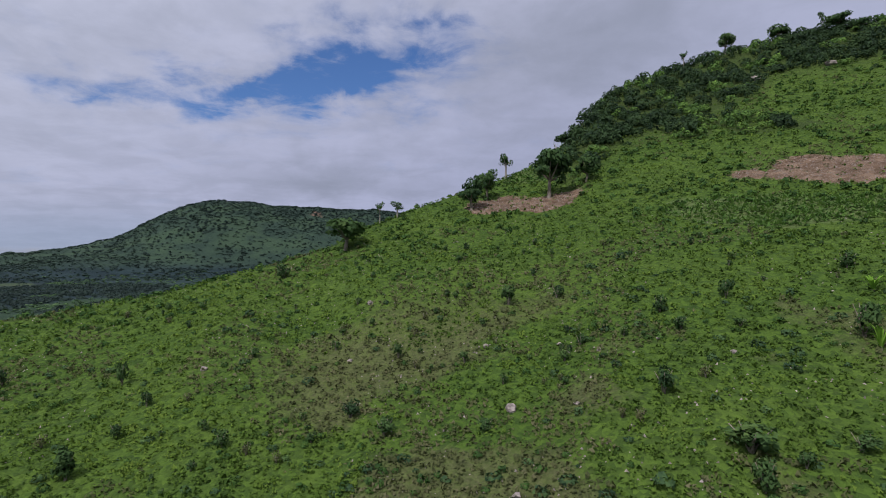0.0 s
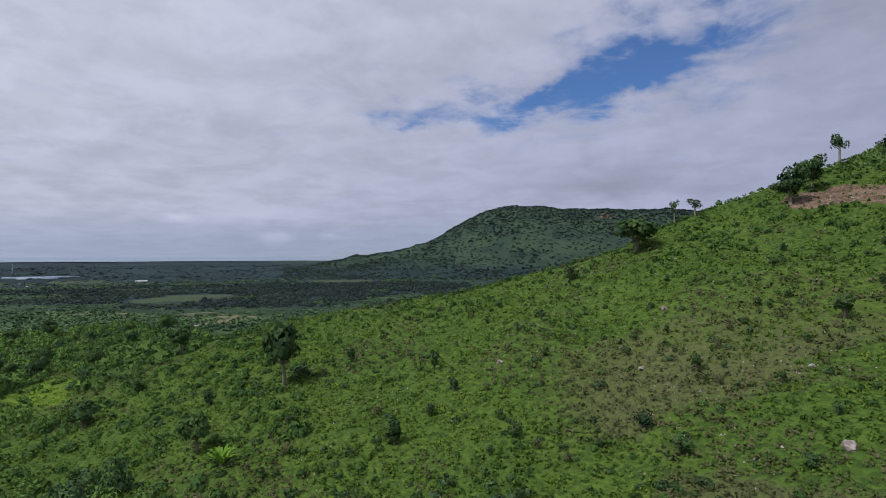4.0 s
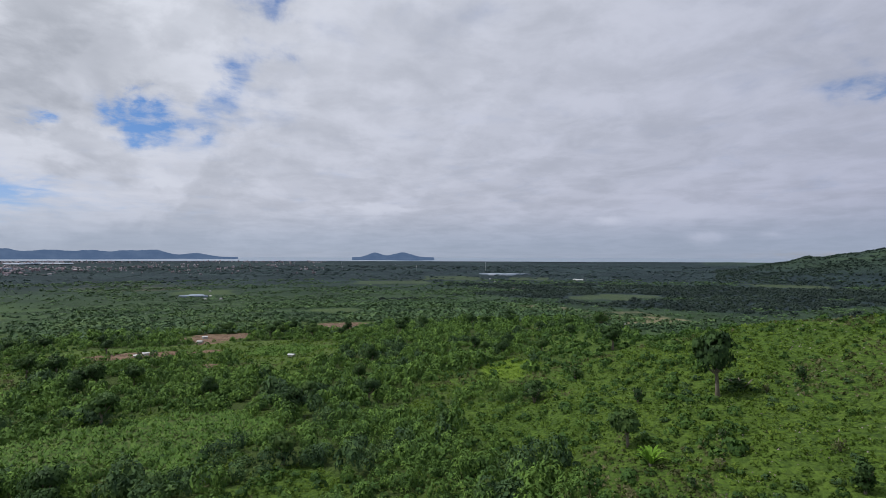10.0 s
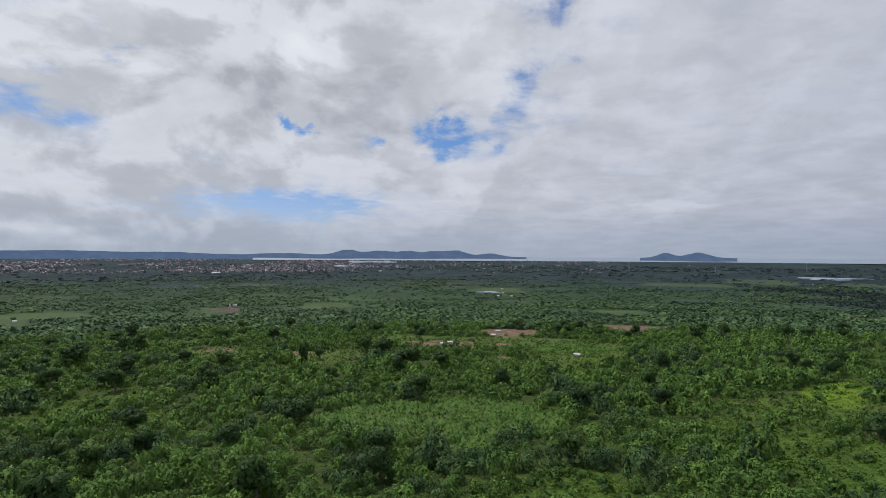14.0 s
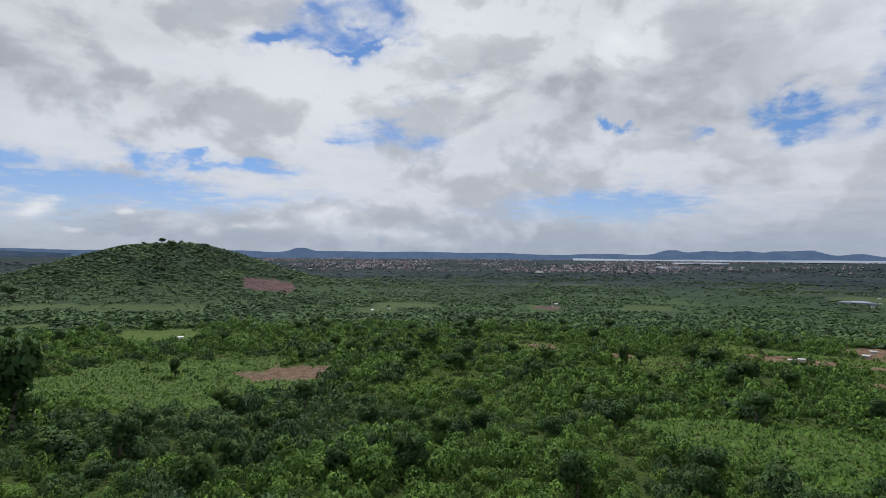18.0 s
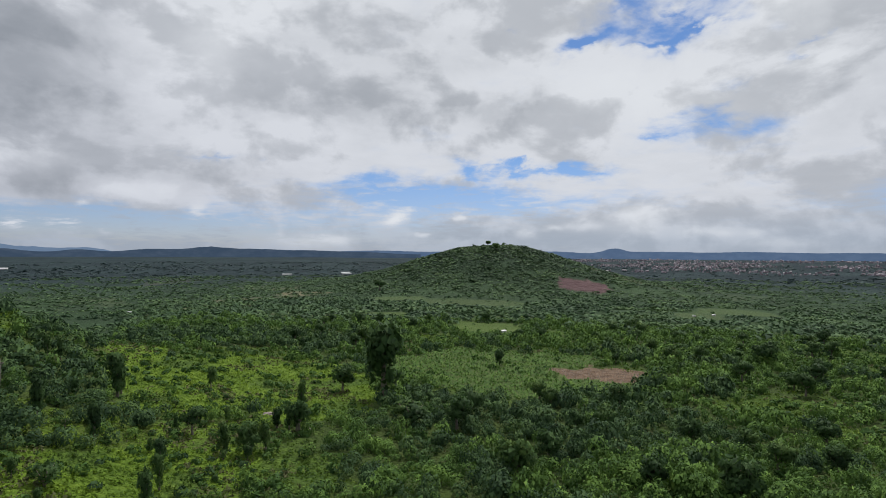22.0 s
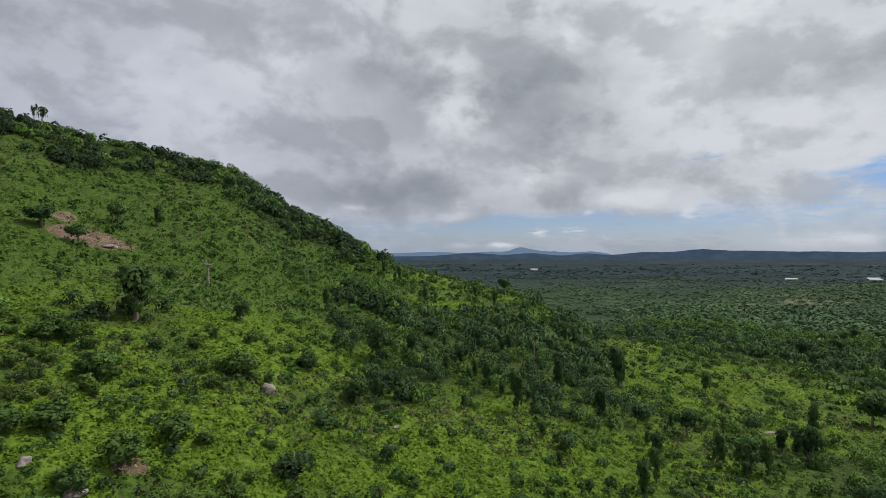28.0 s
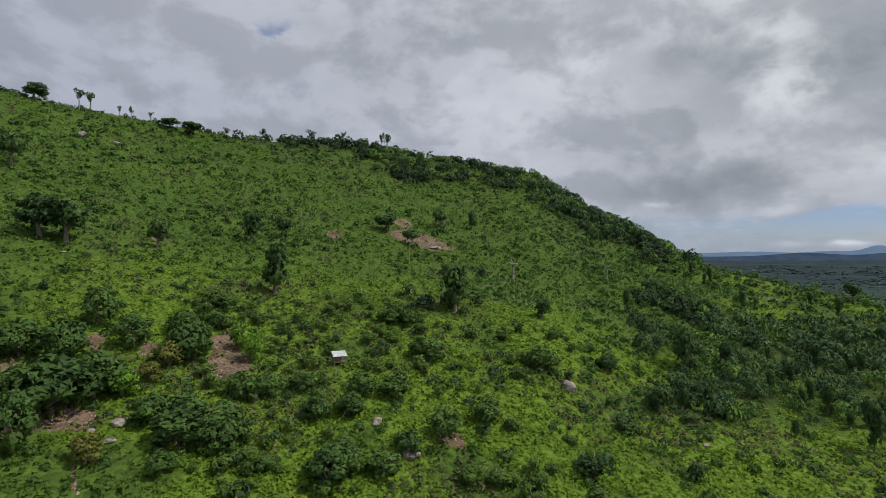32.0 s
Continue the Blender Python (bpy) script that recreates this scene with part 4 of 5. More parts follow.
for px, py, lx, ly, turn in CROPS:
    if math.hypot(px, py) > 480:
        continue
    gap = 1.5 if lx * ly < 1500 else 1.9
    u, v = np.meshgrid(np.arange(-lx * 1.3, lx * 1.3, gap), np.arange(-ly * 1.3, ly * 1.3, gap * 0.75))
    u, v = u.ravel() + g.uniform(-0.35, 0.35, u.size), v.ravel() + g.uniform(-0.35, 0.35, u.size)
    c, s = math.cos(radians(turn + 25)), math.sin(radians(turn + 25))
    xs.append(px + u * c - v * s)
    ys.append(py + u * s + v * c)
x, y = np.concatenate(xs), np.concatenate(ys)
keep = (blob(x, y, CROPS) > 0.4) & (blob(x, y, BARE) < 0.3) & (g.random(len(x)) < 0.85)
x, y = x[keep], y[keep]
scatter("field_crop", x, y, g.uniform(0.8, 1.4, len(x)), BROADLEAF, LEAF_CROP, 26, "broad-leaved green crop planted in a cleared field", "crops")

# placed growth and stones: x, y, height, width
BROAD = [(-22.1, 186.2, 10.9, 11.7), (21.8, 202.2, 11.8, 8.3), (28.8, 211.8, 11.7, 7.4), (50.8, 202.9, 18.4, 11.5), (65.4, 204.6, 10.0, 7.6), (71.4, 255.1, 7.1, 7.9),
    (185.9, 318.9, 12.1, 8.1), (218.8, 317.5, 9.4, 10.1), (246.7, 306.4, 9.8, 11.1), (250.3, 294.6, 7.9, 6.9), (168.1, 13.8, 10.8, 9.7), (166.2, 8.3, 11.6, 8.4),
    (219.8, 25.5, 11.2, 7.5), (166.8, -11.9, 8.3, 4.5), (185.4, -88.8, 6.9, 7.3), (171.7, -92.1, 6.1, 5.2), (297.7, 26.9, 7.4, 8.8), (296.8, -26.2, 5.5, 8.2),
    (292.7, -35.2, 6.6, 7.7), (84.1, -120.0, 11.0, 6.8)]
BROAD2 = [(95.4, -233.5, 6.9, 5.9), (-482.4, -1043.0, 14.4, 15.5), (-225.8, -192.2, 11.4, 12.0), (-135.1, 82.4, 5.1, 5.8), (-247.4, -49.9, 6.3, 10.0), (182.3, -49.6, 6.5, 5.6),
    (190.8, -115.2, 7.3, 5.9), (69.8, -91.3, 5.6, 4.9), (-11.9, -138.8, 7.9, 5.6), (11.7, -137.6, 6.3, 5.6), (-0.8, -125.4, 7.0, 5.7), (-40.5, -144.1, 6.3, 8.1),
    (-148.1, -59.6, 5.9, 6.6), (-152.1, -59.6, 7.1, 7.1), (-61.6, -106.0, 7.3, 6.1), (-201.4, -884.7, 17.6, 21.1)]
VINE = [(-90.5, 100.8, 17.9, 8.5), (-41.3, -174.1, 21.7, 12.3), (139.8, -36.2, 11.8, 6.5), (178.7, -38.9, 10.2, 6.0), (118.4, -75.6, 11.4, 7.1), (187.7, -128.2, 7.9, 3.7),
    (-229.5, -89.0, 12.3, 4.2), (-102.4, -217.5, 7.0, 4.2), (-251.5, -97.6, 6.9, 3.5), (108.6, -95.9, 5.0, 3.9), (115.8, -136.4, 7.1, 2.5), (32.5, -172.2, 7.6, 2.8),
    (78.5, -127.2, 7.5, 3.3), (32.5, -167.8, 10.8, 5.0), (-49.9, 82.9, 4.4, 2.9), (138.0, -97.6, 3.4, 2.2), (49.0, -125.5, 5.3, 2.6)]
SPARSE = [(-11.7, 201.9, 7.4, 3.3), (-5.5, 205.6, 5.9, 5.4), (39.9, 234.5, 9.4, 6.8), (158.6, 314.9, 8.9, 4.6), (238.8, 309.4, 11.9, 5.3), (297.2, 10.4, 9.1, 4.6),
    (299.0, 6.2, 7.7, 5.7), (300.2, -5.4, 4.8, 2.1), (297.8, -10.0, 5.8, 2.7), (298.5, -18.3, 4.9, 2.7), (300.8, -52.7, 4.4, 4.1), (301.3, -71.3, 7.2, 4.2),
    (302.7, -117.2, 7.8, 3.3), (304.7, -98.5, 7.6, 5.7), (296.8, -142.3, 10.9, 5.4), (298.7, -139.6, 10.0, 3.8)]
DEAD = [(134.2, -106.9, 6.6, 4.9), (53.5, -153.8, 6.4, 1.6), (61.1, 231.5, 10.8, 3.4), (141.3, -156.0, 6.2, 2.5), (154.9, -81.9, 5.2, 1.5)]
DOME = [(111.7, 11.6, 5.5, 6.0), (109.8, 5.5, 6.9, 5.5), (115.8, -4.4, 5.7, 5.1), (109.2, -9.8, 3.8, 4.2), (109.0, -13.0, 6.9, 5.9), (119.9, -13.3, 4.7, 4.7),
    (121.8, -19.9, 3.4, 3.7), (124.7, 0.7, 6.7, 5.0), (92.5, 6.2, 7.3, 8.6), (95.2, 9.5, 5.6, 5.7), (97.2, 1.4, 6.3, 6.7), (86.4, -10.0, 3.8, 4.8),
    (83.1, -14.1, 4.0, 4.9), (87.1, -5.8, 4.1, 4.1), (81.1, -8.0, 4.1, 5.4), (78.6, -12.7, 4.2, 4.2), (92.4, -19.1, 4.1, 3.6), (92.2, -22.8, 3.2, 3.9),
    (92.6, -28.6, 2.9, 3.4), (82.6, -27.7, 3.2, 3.4)]
DOME2 = [(81.6, -32.8, 3.3, 3.7), (68.7, -26.1, 4.5, 4.8), (67.0, -23.9, 4.6, 4.0), (71.7, -44.2, 4.0, 4.3), (69.9, -36.7, 3.0, 3.4), (66.9, -31.6, 3.1, 3.6),
    (73.2, -17.5, 1.7, 2.3), (75.3, -5.9, 2.6, 2.9), (84.9, -42.3, 3.8, 4.4), (87.1, -37.0, 3.4, 3.8), (96.6, -55.7, 4.5, 4.8), (99.4, -55.6, 3.7, 3.7),
    (85.6, -75.6, 4.4, 5.0), (86.9, -96.0, 3.5, 4.1), (73.2, -52.8, 3.7, 4.1), (99.0, -55.1, 3.9, 3.9), (115.9, -55.8, 3.2, 4.2), (114.5, -59.8, 3.5, 3.7),
    (83.8, 9.4, 6.8, 4.1), (131.2, -22.5, 3.1, 4.3)]
BRIGHT = [(97.5, -2.3, 4.5, 4.8), (113.1, -23.1, 5.1, 4.4), (107.5, -23.5, 5.3, 4.2)]
RUST = [(101.2, -6.3, 3.2, 3.8), (79.6, 1.9, 3.7, 3.8), (105.8, -9.5, 4.6, 4.3)]
SPIKY = [(-74.5, 67.7, 3.7, 5.3), (84.9, 97.8, 3.1, 4.2), (-75.8, 68.6, 2.6, 4.6), (71.1, 80.5, 4.3, 3.4)]
SHRUB = [(36.5, 78.8, 4.3, 4.3), (61.6, 105.8, 4.1, 3.3), (48.9, 107.2, 3.8, 3.8), (33.4, 126.8, 3.5, 3.1), (49.0, 98.9, 2.8, 3.7), (57.9, 95.0, 1.8, 2.6),
    (88.9, 108.7, 3.9, 4.6), (72.1, 84.8, 6.9, 5.4), (-4.3, 85.6, 3.2, 3.8), (-2.8, 111.5, 3.4, 2.3), (38.2, 58.3, 4.4, 3.8), (-50.1, 83.2, 4.3, 3.4),
    (-58.4, 115.1, 4.8, 2.0), (22.4, 128.2, 5.3, 4.7), (40.3, 64.0, 4.0, 7.4), (52.3, 62.0, 2.6, 3.7), (-10.3, 93.1, 3.3, 3.8), (-48.1, 103.6, 3.1, 2.0),
    (11.0, 83.0, 2.1, 3.4), (-48.6, 94.1, 2.8, 2.6)]
SHRUB2 = [(-58.3, 115.2, 5.1, 2.5), (-131.7, 79.6, 4.8, 5.1), (-29.8, 88.5, 3.0, 3.5), (-83.3, 117.9, 4.4, 2.9), (-140.5, 99.2, 4.3, 5.1), (-100.9, 88.1, 4.0, 3.2),
    (-38.8, 170.0, 4.7, 5.3), (-90.2, 108.0, 2.9, 8.6), (86.4, -95.0, 3.6, 4.4), (64.6, -93.6, 2.5, 4.0), (66.1, -76.6, 2.9, 5.0), (52.0, -76.7, 3.7, 3.3),
    (58.6, -61.7, 4.2, 6.7), (30.6, -105.5, 4.4, 5.4), (72.3, -92.7, 4.7, 5.9), (-41.0, -141.5, 7.0, 9.7)]
ROCK_PLACES = [(15.4, 86.1, 1.7, 2.3), (-42.5, 115.8, 1.3, 1.8), (-10.4, 138.2, 1.4, 2.2), (14.7, 110.1, 1.1, 1.4), (12.7, 66.9, 0.8, 1.5), (29.1, 72.3, 0.7, 0.9),
    (79.5, -76.6, 2.8, 3.6), (-5.5, -154.4, 1.3, 3.8), (-7.3, -101.4, 0.6, 1.4), (-11.8, -98.1, 0.6, 1.0), (-14.8, -141.0, 0.7, 1.7), (58.1, -88.1, 0.6, 1.1),
    (77.1, -35.0, 1.0, 1.4), (88.4, -1.7, 1.3, 2.6), (87.0, 1.5, 0.7, 1.3), (83.8, -0.7, 0.7, 1.9), (91.3, -20.9, 0.7, 1.1), (71.5, -21.6, 0.4, 0.7),
    (69.0, -36.6, 1.2, 2.1), (77.5, -35.5, 1.4, 1.7)]
ROCK2 = [(268.8, 8.4, 3.5, 6.9), (266.8, -3.5, 2.3, 6.1), (175.1, 273.9, 4.9, 9.8), (208.9, 265.2, 4.2, 11.3), (52.0, 87.1, 0.9, 1.3), (43.8, 96.8, 0.6, 1.0),
    (-12.6, 113.6, 0.9, 1.4), (28.3, 105.6, 0.7, 1.1), (33.4, 97.8, 0.8, 1.0), (24.7, 82.5, 0.6, 1.2), (69.4, -37.1, 1.3, 3.3), (58.1, -88.6, 0.6, 1.3),
    (170.4, -100.5, 1.6, 4.8), (158.7, 8.4, 0.5, 2.1)]

# ---- single trees, shrubs and stones ----
def part(name, me, parent, label=""):
    ob = new(name, me)
    ob.parent = parent
    return tagged(ob, label)


def tube(points, radii, sides=7):
    """Vertices and quads of a tapered tube along some points."""
    v, f = [], []
    for q, (c, rad) in enumerate(zip(points, radii)):
        a = Vector(points[min(q + 1, len(points) - 1)]) - Vector(points[max(q - 1, 0)])
        m = a.to_track_quat("Z", "Y").to_matrix()
        for s in range(sides):
            t = s * 2 * math.pi / sides
            v.append(Vector(c) + m @ Vector((math.cos(t) * rad, math.sin(t) * rad, 0)))
        if q:
            o = (q - 1) * sides
            f += [(o + s, o + (s + 1) % sides, o + sides + (s + 1) % sides, o + sides + s) for s in range(sides)]
    f.append(tuple(range(len(v) - sides, len(v))))
    return v, f


def tube_mesh(name, points, radii, mat, sides=7):
    me = bpy.data.meshes.new(name)
    v, f = tube(points, radii, sides)
    me.from_pydata(v, [], f)
    me.polygons.foreach_set("use_smooth", [True] * len(f))
    me.materials.append(mat)
    return me


def leaf_mesh(name, puffs, count, size, mat, g, droop=0.0, loose=0.6):
    """Leaf triangles over a set of puffs (x, y, z, half width, half height)."""
    puffs = np.array(puffs, float)
    share = puffs[:, 3] ** 1.6
    which = g.choice(len(puffs), count, p=share / share.sum())
    d = g.normal(size=(count, 3))
    d[:, 2] += 0.25
    d /= np.linalg.norm(d, axis=1)[:, None]
    q = puffs[which]
    k = g.uniform(0.72, 1.06, count)[:, None] * np.where(g.random(count) < 0.15, 0.6, 1.0)[:, None]
    c = q[:, :3] + d * k * np.stack((q[:, 3], q[:, 3], q[:, 4]), -1)
    c[:, 2] -= droop * g.random(count) ** 2
    whole = unit(c - puffs[:, :3].mean(0) + (0, 0, 0.12))
    v = leaf_tris(c, d * 0.6 + whole * 0.7 + (0, 0, 0.25), size, g, loose)
    v[:, 2] = np.maximum(v[:, 2], 0.0)
    return mesh_from(name, v[:, :3], np.arange(len(v)), 3, [mat], normals=v[:, 3:])


PALE_BARK = plain_material("pale_bark", (0.18, 0.16, 0.13), (0.36, 0.33, 0.28), 4.0, 0.9)


def make_tree(kind, seed):
    """A plant one metre high and one metre wide, to be scaled where it stands."""
    g = np.random.default_rng(seed)
    base = new({"broad": "tree", "vine": "vine_covered_tree", "sparse": "slender_tree", "dead": "dead_tree", "dome": "orchard_tree", "bright": "orchard_tree", "rust": "orchard_tree", "shrub": "shrub", "young": "young_fruit_tree", "grey": "dry_bush"}[kind])
    lean = g.uniform(-0.05, 0.05, 2)
    if kind in ("shrub", "grey", "young"):
        for s in range(4):
            a = s * 1.6 + g.uniform(0, 1)
            part("stem", tube_mesh("stem", [(0, 0, -0.05), (0.1 * math.cos(a), 0.1 * math.sin(a), 0.35), (0.3 * math.cos(a), 0.3 * math.sin(a), 0.75)], (0.03, 0.02, 0.008), BARK, 5), base)
        puffs = [(*(g.uniform(-0.24, 0.24, 2)), g.uniform(0.25, 0.75), g.uniform(0.16, 0.26), g.uniform(0.16, 0.25)) for _ in range(8)]
        part("foliage", leaf_mesh("foliage", puffs, 150 if kind == "grey" else 340, 0.056, {"grey": LEAF_DRY, "young": LEAF_YOUNG, "shrub": LEAF_TREE}[kind], g), base)
        return base
    bole = {"broad": 0.42, "vine": 0.6, "sparse": 0.68, "dead": 0.8, "dome": 0.25, "bright": 0.25, "rust": 0.25}[kind]
    thick = {"broad": 0.045, "vine": 0.05, "sparse": 0.05, "dead": 0.07, "dome": 0.04, "bright": 0.04, "rust": 0.04}[kind]
    bark = PALE_BARK if kind in ("sparse", "dead") or seed % 3 == 0 else BARK
    top = (lean[0], lean[1], bole)
    part("trunk", tube_mesh("trunk", [(0, 0, -0.06), (lean[0] * 0.3, lean[1] * 0.3, bole * 0.35), (lean[0] * 0.8, lean[1] * 0.8, bole * 0.75), top], (thick * 1.4, thick, thick * 0.8, thick * 0.6), bark), base)
    puffs = []
    limbs = {"broad": 6, "vine": 4, "sparse": 4, "dead": 5, "dome": 5, "bright": 5, "rust": 5}[kind]
    for s in range(limbs):
        a = s * 2.4 + g.uniform(-0.4, 0.4)
        out = {"broad": 0.33, "vine": 0.16, "sparse": 0.30, "dead": 0.40}.get(kind, 0.28) * g.uniform(0.65, 1.1)
        rise = {"broad": g.uniform(0.45, 0.85), "vine": g.uniform(0.45, 0.92), "sparse": g.uniform(0.60, 0.92), "dead": g.uniform(0.75, 1.0)}.get(kind, g.uniform(0.35, 0.78))
        tip = (math.cos(a) * out, math.sin(a) * out, rise)
        foot = (lean[0] * 0.8, lean[1] * 0.8, bole * g.uniform(0.7, 0.95))
        mid = tuple((p_ + q_) / 2 for p_, q_ in zip(foot, tip))
        part("limb", tube_mesh("limb", [foot, (mid[0], mid[1], mid[2] - 0.02), tip], (thick * 0.55, thick * 0.38, thick * 0.15), bark, 5), base)
        puffs.append((*tip, g.uniform(0.15, 0.24), g.uniform(0.10, 0.16)))
    if kind == "broad":
        puffs += [(*(g.uniform(-0.26, 0.26, 2)), g.uniform(0.42, 0.88), g.uniform(0.17, 0.26), g.uniform(0.12, 0.18)) for _ in range(10)]
        me = leaf_mesh("crown", puffs, 950, 0.048, LEAF_TREE, g)
    elif kind == "vine":
        puffs += [(*(g.uniform(-0.16, 0.16, 2)), z, g.uniform(0.13, 0.36) * (1.1 - 0.4 * abs(z - 0.6)), 0.10) for z in np.linspace(0.26, 0.92, 10)]
        me = leaf_mesh("crown", puffs, 640, 0.055, LEAF_TREE, g, droop=0.08)
    elif kind == "sparse":
        puffs += [(*(g.uniform(-0.15, 0.15, 2)), g.uniform(0.55, 0.9), 0.16, 0.1) for _ in range(4)]
        me = leaf_mesh("crown", puffs, 300, 0.045, LEAF_TREE, g)
    elif kind == "dead":
        me = leaf_mesh("twigs", puffs, 40, 0.03, LEAF_DRY, g)
    else:
        puffs = [(0.0, 0.0, 0.52, 0.40, 0.40)] + [(0.30 * math.cos(q_ * 2.4) * c_, 0.30 * math.sin(q_ * 2.4) * c_, z_, 0.17, 0.15) for q_, (z_, c_) in enumerate(((0.22, 1.0), (0.30, 1.1), (0.36, 1.1), (0.46, 1.15), (0.52, 1.1), (0.60, 1.0), (0.68, 0.9), (0.76, 0.7), (0.84, 0.4), (0.42, 1.15), (0.57, 1.1)))]
        me = leaf_mesh("crown", puffs, 1000, 0.047, {"dome": LEAF_ORCHARD, "bright": LEAF_FRESH, "rust": LEAF_RUST}[kind], g)
    part("twigs" if kind == "dead" else "crown", me, base)
    return base


MODELS = {}


def plant(kind, rows, label, category, group, variants=3, seed=0):
    g = np.random.default_rng(900 + seed)
    for q, (px, py, high, wide) in enumerate(rows):
        key = (kind, q % variants)
        m = pose(px, py, float(land(np.array(px), np.array(py))) - 0.1, 0, 0, g.uniform(0, 360))
        if key in MODELS:
            ob = copy_thing(MODELS[key], m)
        else:
            ob = MODELS[key] = make_tree(kind, 70 + 13 * (q % variants) + 101 * len(MODELS))
            ob.matrix_basis = m
        ob.scale = (wide * 1.1, wide * 1.1, high * 1.05)
        tagged(ob, label, category, group)


plant("broad", [(a_, b_, c_ * 0.95, e_ * 1.2) for a_, b_, c_, e_ in BROAD], "broad-crowned green tree rising from the grassy hillside", "tree", "hillside trees", seed=1)
plant("broad", BROAD2, "round green tree standing above the scrub of the plain", "tree", "valley trees", seed=2)
# lone trees on the round hill of the plain
plant("broad", [(-506, -1141, 12, 13), (-538, -1126, 7, 9), (-520, -1136, 7, 9), (-476, -1150, 6, 8)], "lone tall tree on top of a round hill", "tree", "hilltop trees", seed=21)
plant("broad", [(VINE[0][0], VINE[0][1], 14.0, 8.6)], "dark lumpy-crowned tree alone on the grassy slope", "tree", "hillside trees", seed=22)
plant("vine", [(a_, b_, c_ * 1.05, e_ * 1.3) for a_, b_, c_, e_ in VINE[1:]], "tall dark tree draped in climbing vines above scrub", "tree", "vine-covered trees", seed=3)
plant("sparse", SPARSE, "slender pale-trunked tree with a thin crown on the ridge", "tree", "ridge trees", seed=4)
plant("dead", DEAD, "pale dead tree with bare limbs among green scrub", "tree", "dead trees", 2, seed=5)
plant("dome", [(a_, b_, c_ * 1.08, e_ * 1.28) for a_, b_, c_, e_ in DOME + DOME2], "dense dark green mango tree in the hillside orchard", "fruit tree", "orchard trees", 4, seed=6)
plant("bright", BRIGHT, "orchard tree covered in bright fresh green leaves", "fruit tree", "orchard trees", 2, seed=7)
plant("rust", RUST, "orchard tree with yellow-brown new leaves over bare soil", "fruit tree", "orchard trees", 2, seed=8)
plant("shrub", SHRUB + SHRUB2, "dark green leafy shrub standing on the grassy slope", "shrub", "larger shrubs", 4, seed=9)
# bushes of the young orchard round the hut
x, y, r, p = spread(500, 62, 138, 222, 263, 503, 0.9)
keep = (p < 0.08 + 0.72 * step(rough(x, y, 12, 48), 0.42, 0.6)) & (blob(x, y, BARE) < 0.3) & (np.hypot(x - 101, y + 38.3) > 4.5) & (np.hypot(x - 97, y + 36.5) > 3.5)
gg = np.random.default_rng(31)
rows = [(a_, b_, c_ * 0.9, c_ * 1.05) for a_, b_, c_ in zip(x[keep].tolist(), y[keep].tolist(), gg.uniform(1.4, 3.3, len(x)).tolist())]
plant("young", rows, "young dark green orchard tree in bright grass", "fruit tree", "young orchard trees", 4, seed=12)
# slender vine-hung trees of the clearings
x, y, r, p = spread(300, 95, 270, 170, 216, 504)
keep = (p < 0.55 * step(rough(x, y, 22, 49), 0.40, 0.6)) & (blob(x, y, BARE) < 0.3) & within(x, y, 0.9)
rows = [(a_, b_, c_ * (1.5 + 0.9 * (q_ % 7) / 6), c_) for q_, a_, b_, c_ in zip(range(999), x[keep].tolist(), y[keep].tolist(), gg.uniform(1.6, 3.6, len(x)).tolist())]
plant("vine", rows, "slender dark vine-hung tree in a green clearing", "tree", "slender vine trees", seed=13)
# taller trees above the valley wood
x, y, r, p = spread(260, 105, 420, 48, 176, 505, 0.9)
keep = (p < 0.15 + 0.6 * wood(x, y)) & (blob(x, y, BARE + CROPS) < 0.3)
rows = [(a_, b_, c_ * 1.15, c_) for a_, b_, c_ in zip(x[keep].tolist(), y[keep].tolist(), gg.uniform(4.5, 8.0, len(x)).tolist())]
plant("broad", rows, "taller round tree above the valley wood", "tree", "taller wood trees", seed=14)
# smaller shrubs over the near slopes
x, y, r, p = spread(900, 66, 170, 180, 410, 501, 0.8)
keep = (wood(x, y) < 0.4) & (blob(x, y, BARE) < 0.3) & (p < 0.1 + 0.8 * step(rough(x, y, 30, 45), 0.4, 0.6))
rows = [(a_, b_, c_ * 1.2, c_ * 1.1) for a_, b_, c_ in zip(x[keep][:230].tolist(), y[keep][:230].tolist(), np.random.default_rng(3).uniform(0.9, 2.3, 230).tolist())]
plant("shrub", rows[::3] + rows[1::3], "small rounded green shrub growing on the open slope", "shrub", "small shrubs", 4, seed=10)
plant("grey", rows[2::3], "thin grey-green dry bush growing on stony grass", "shrub", "dry bushes", 3, seed=11)


def make_spiky(seed):
    """A rosette of long arching leaves, each leaf a part."""
    g = np.random.default_rng(seed)
    base = new("palm_plant")
    for s in range(14):
        a, up = s * 2.399, g.uniform(0.45, 1.0)
        u, sd = Vector((math.cos(a), math.sin(a), 0)), Vector((-math.sin(a), math.cos(a), 0))
        v, f = [], []
        for q in range(5):
            t = q / 4
            c = u * (0.52 * t) + Vector((0, 0, up * (1.9 * t - 1.15 * t * t)))
            wd = 0.05 * math.sin(0.35 + 2.7 * t)
            v += [c - sd * wd, c + Vector((0, 0, -0.02)), c + sd * wd]
            if q:
                o = q * 3
                f += [(o - 3, o - 2, o + 1, o), (o - 2, o - 1, o + 2, o + 1)]
        me = bpy.data.meshes.new("frond")
        me.from_pydata(v, [], f)
        me.materials.append(LEAF_FRESH)
        part("frond", me, base)
    part("stem", tube_mesh("stem", [(0, 0, -0.05), (0, 0, 0.12), (0, 0, 0.22)], (0.06, 0.05, 0.03), BARK), base)
    return base


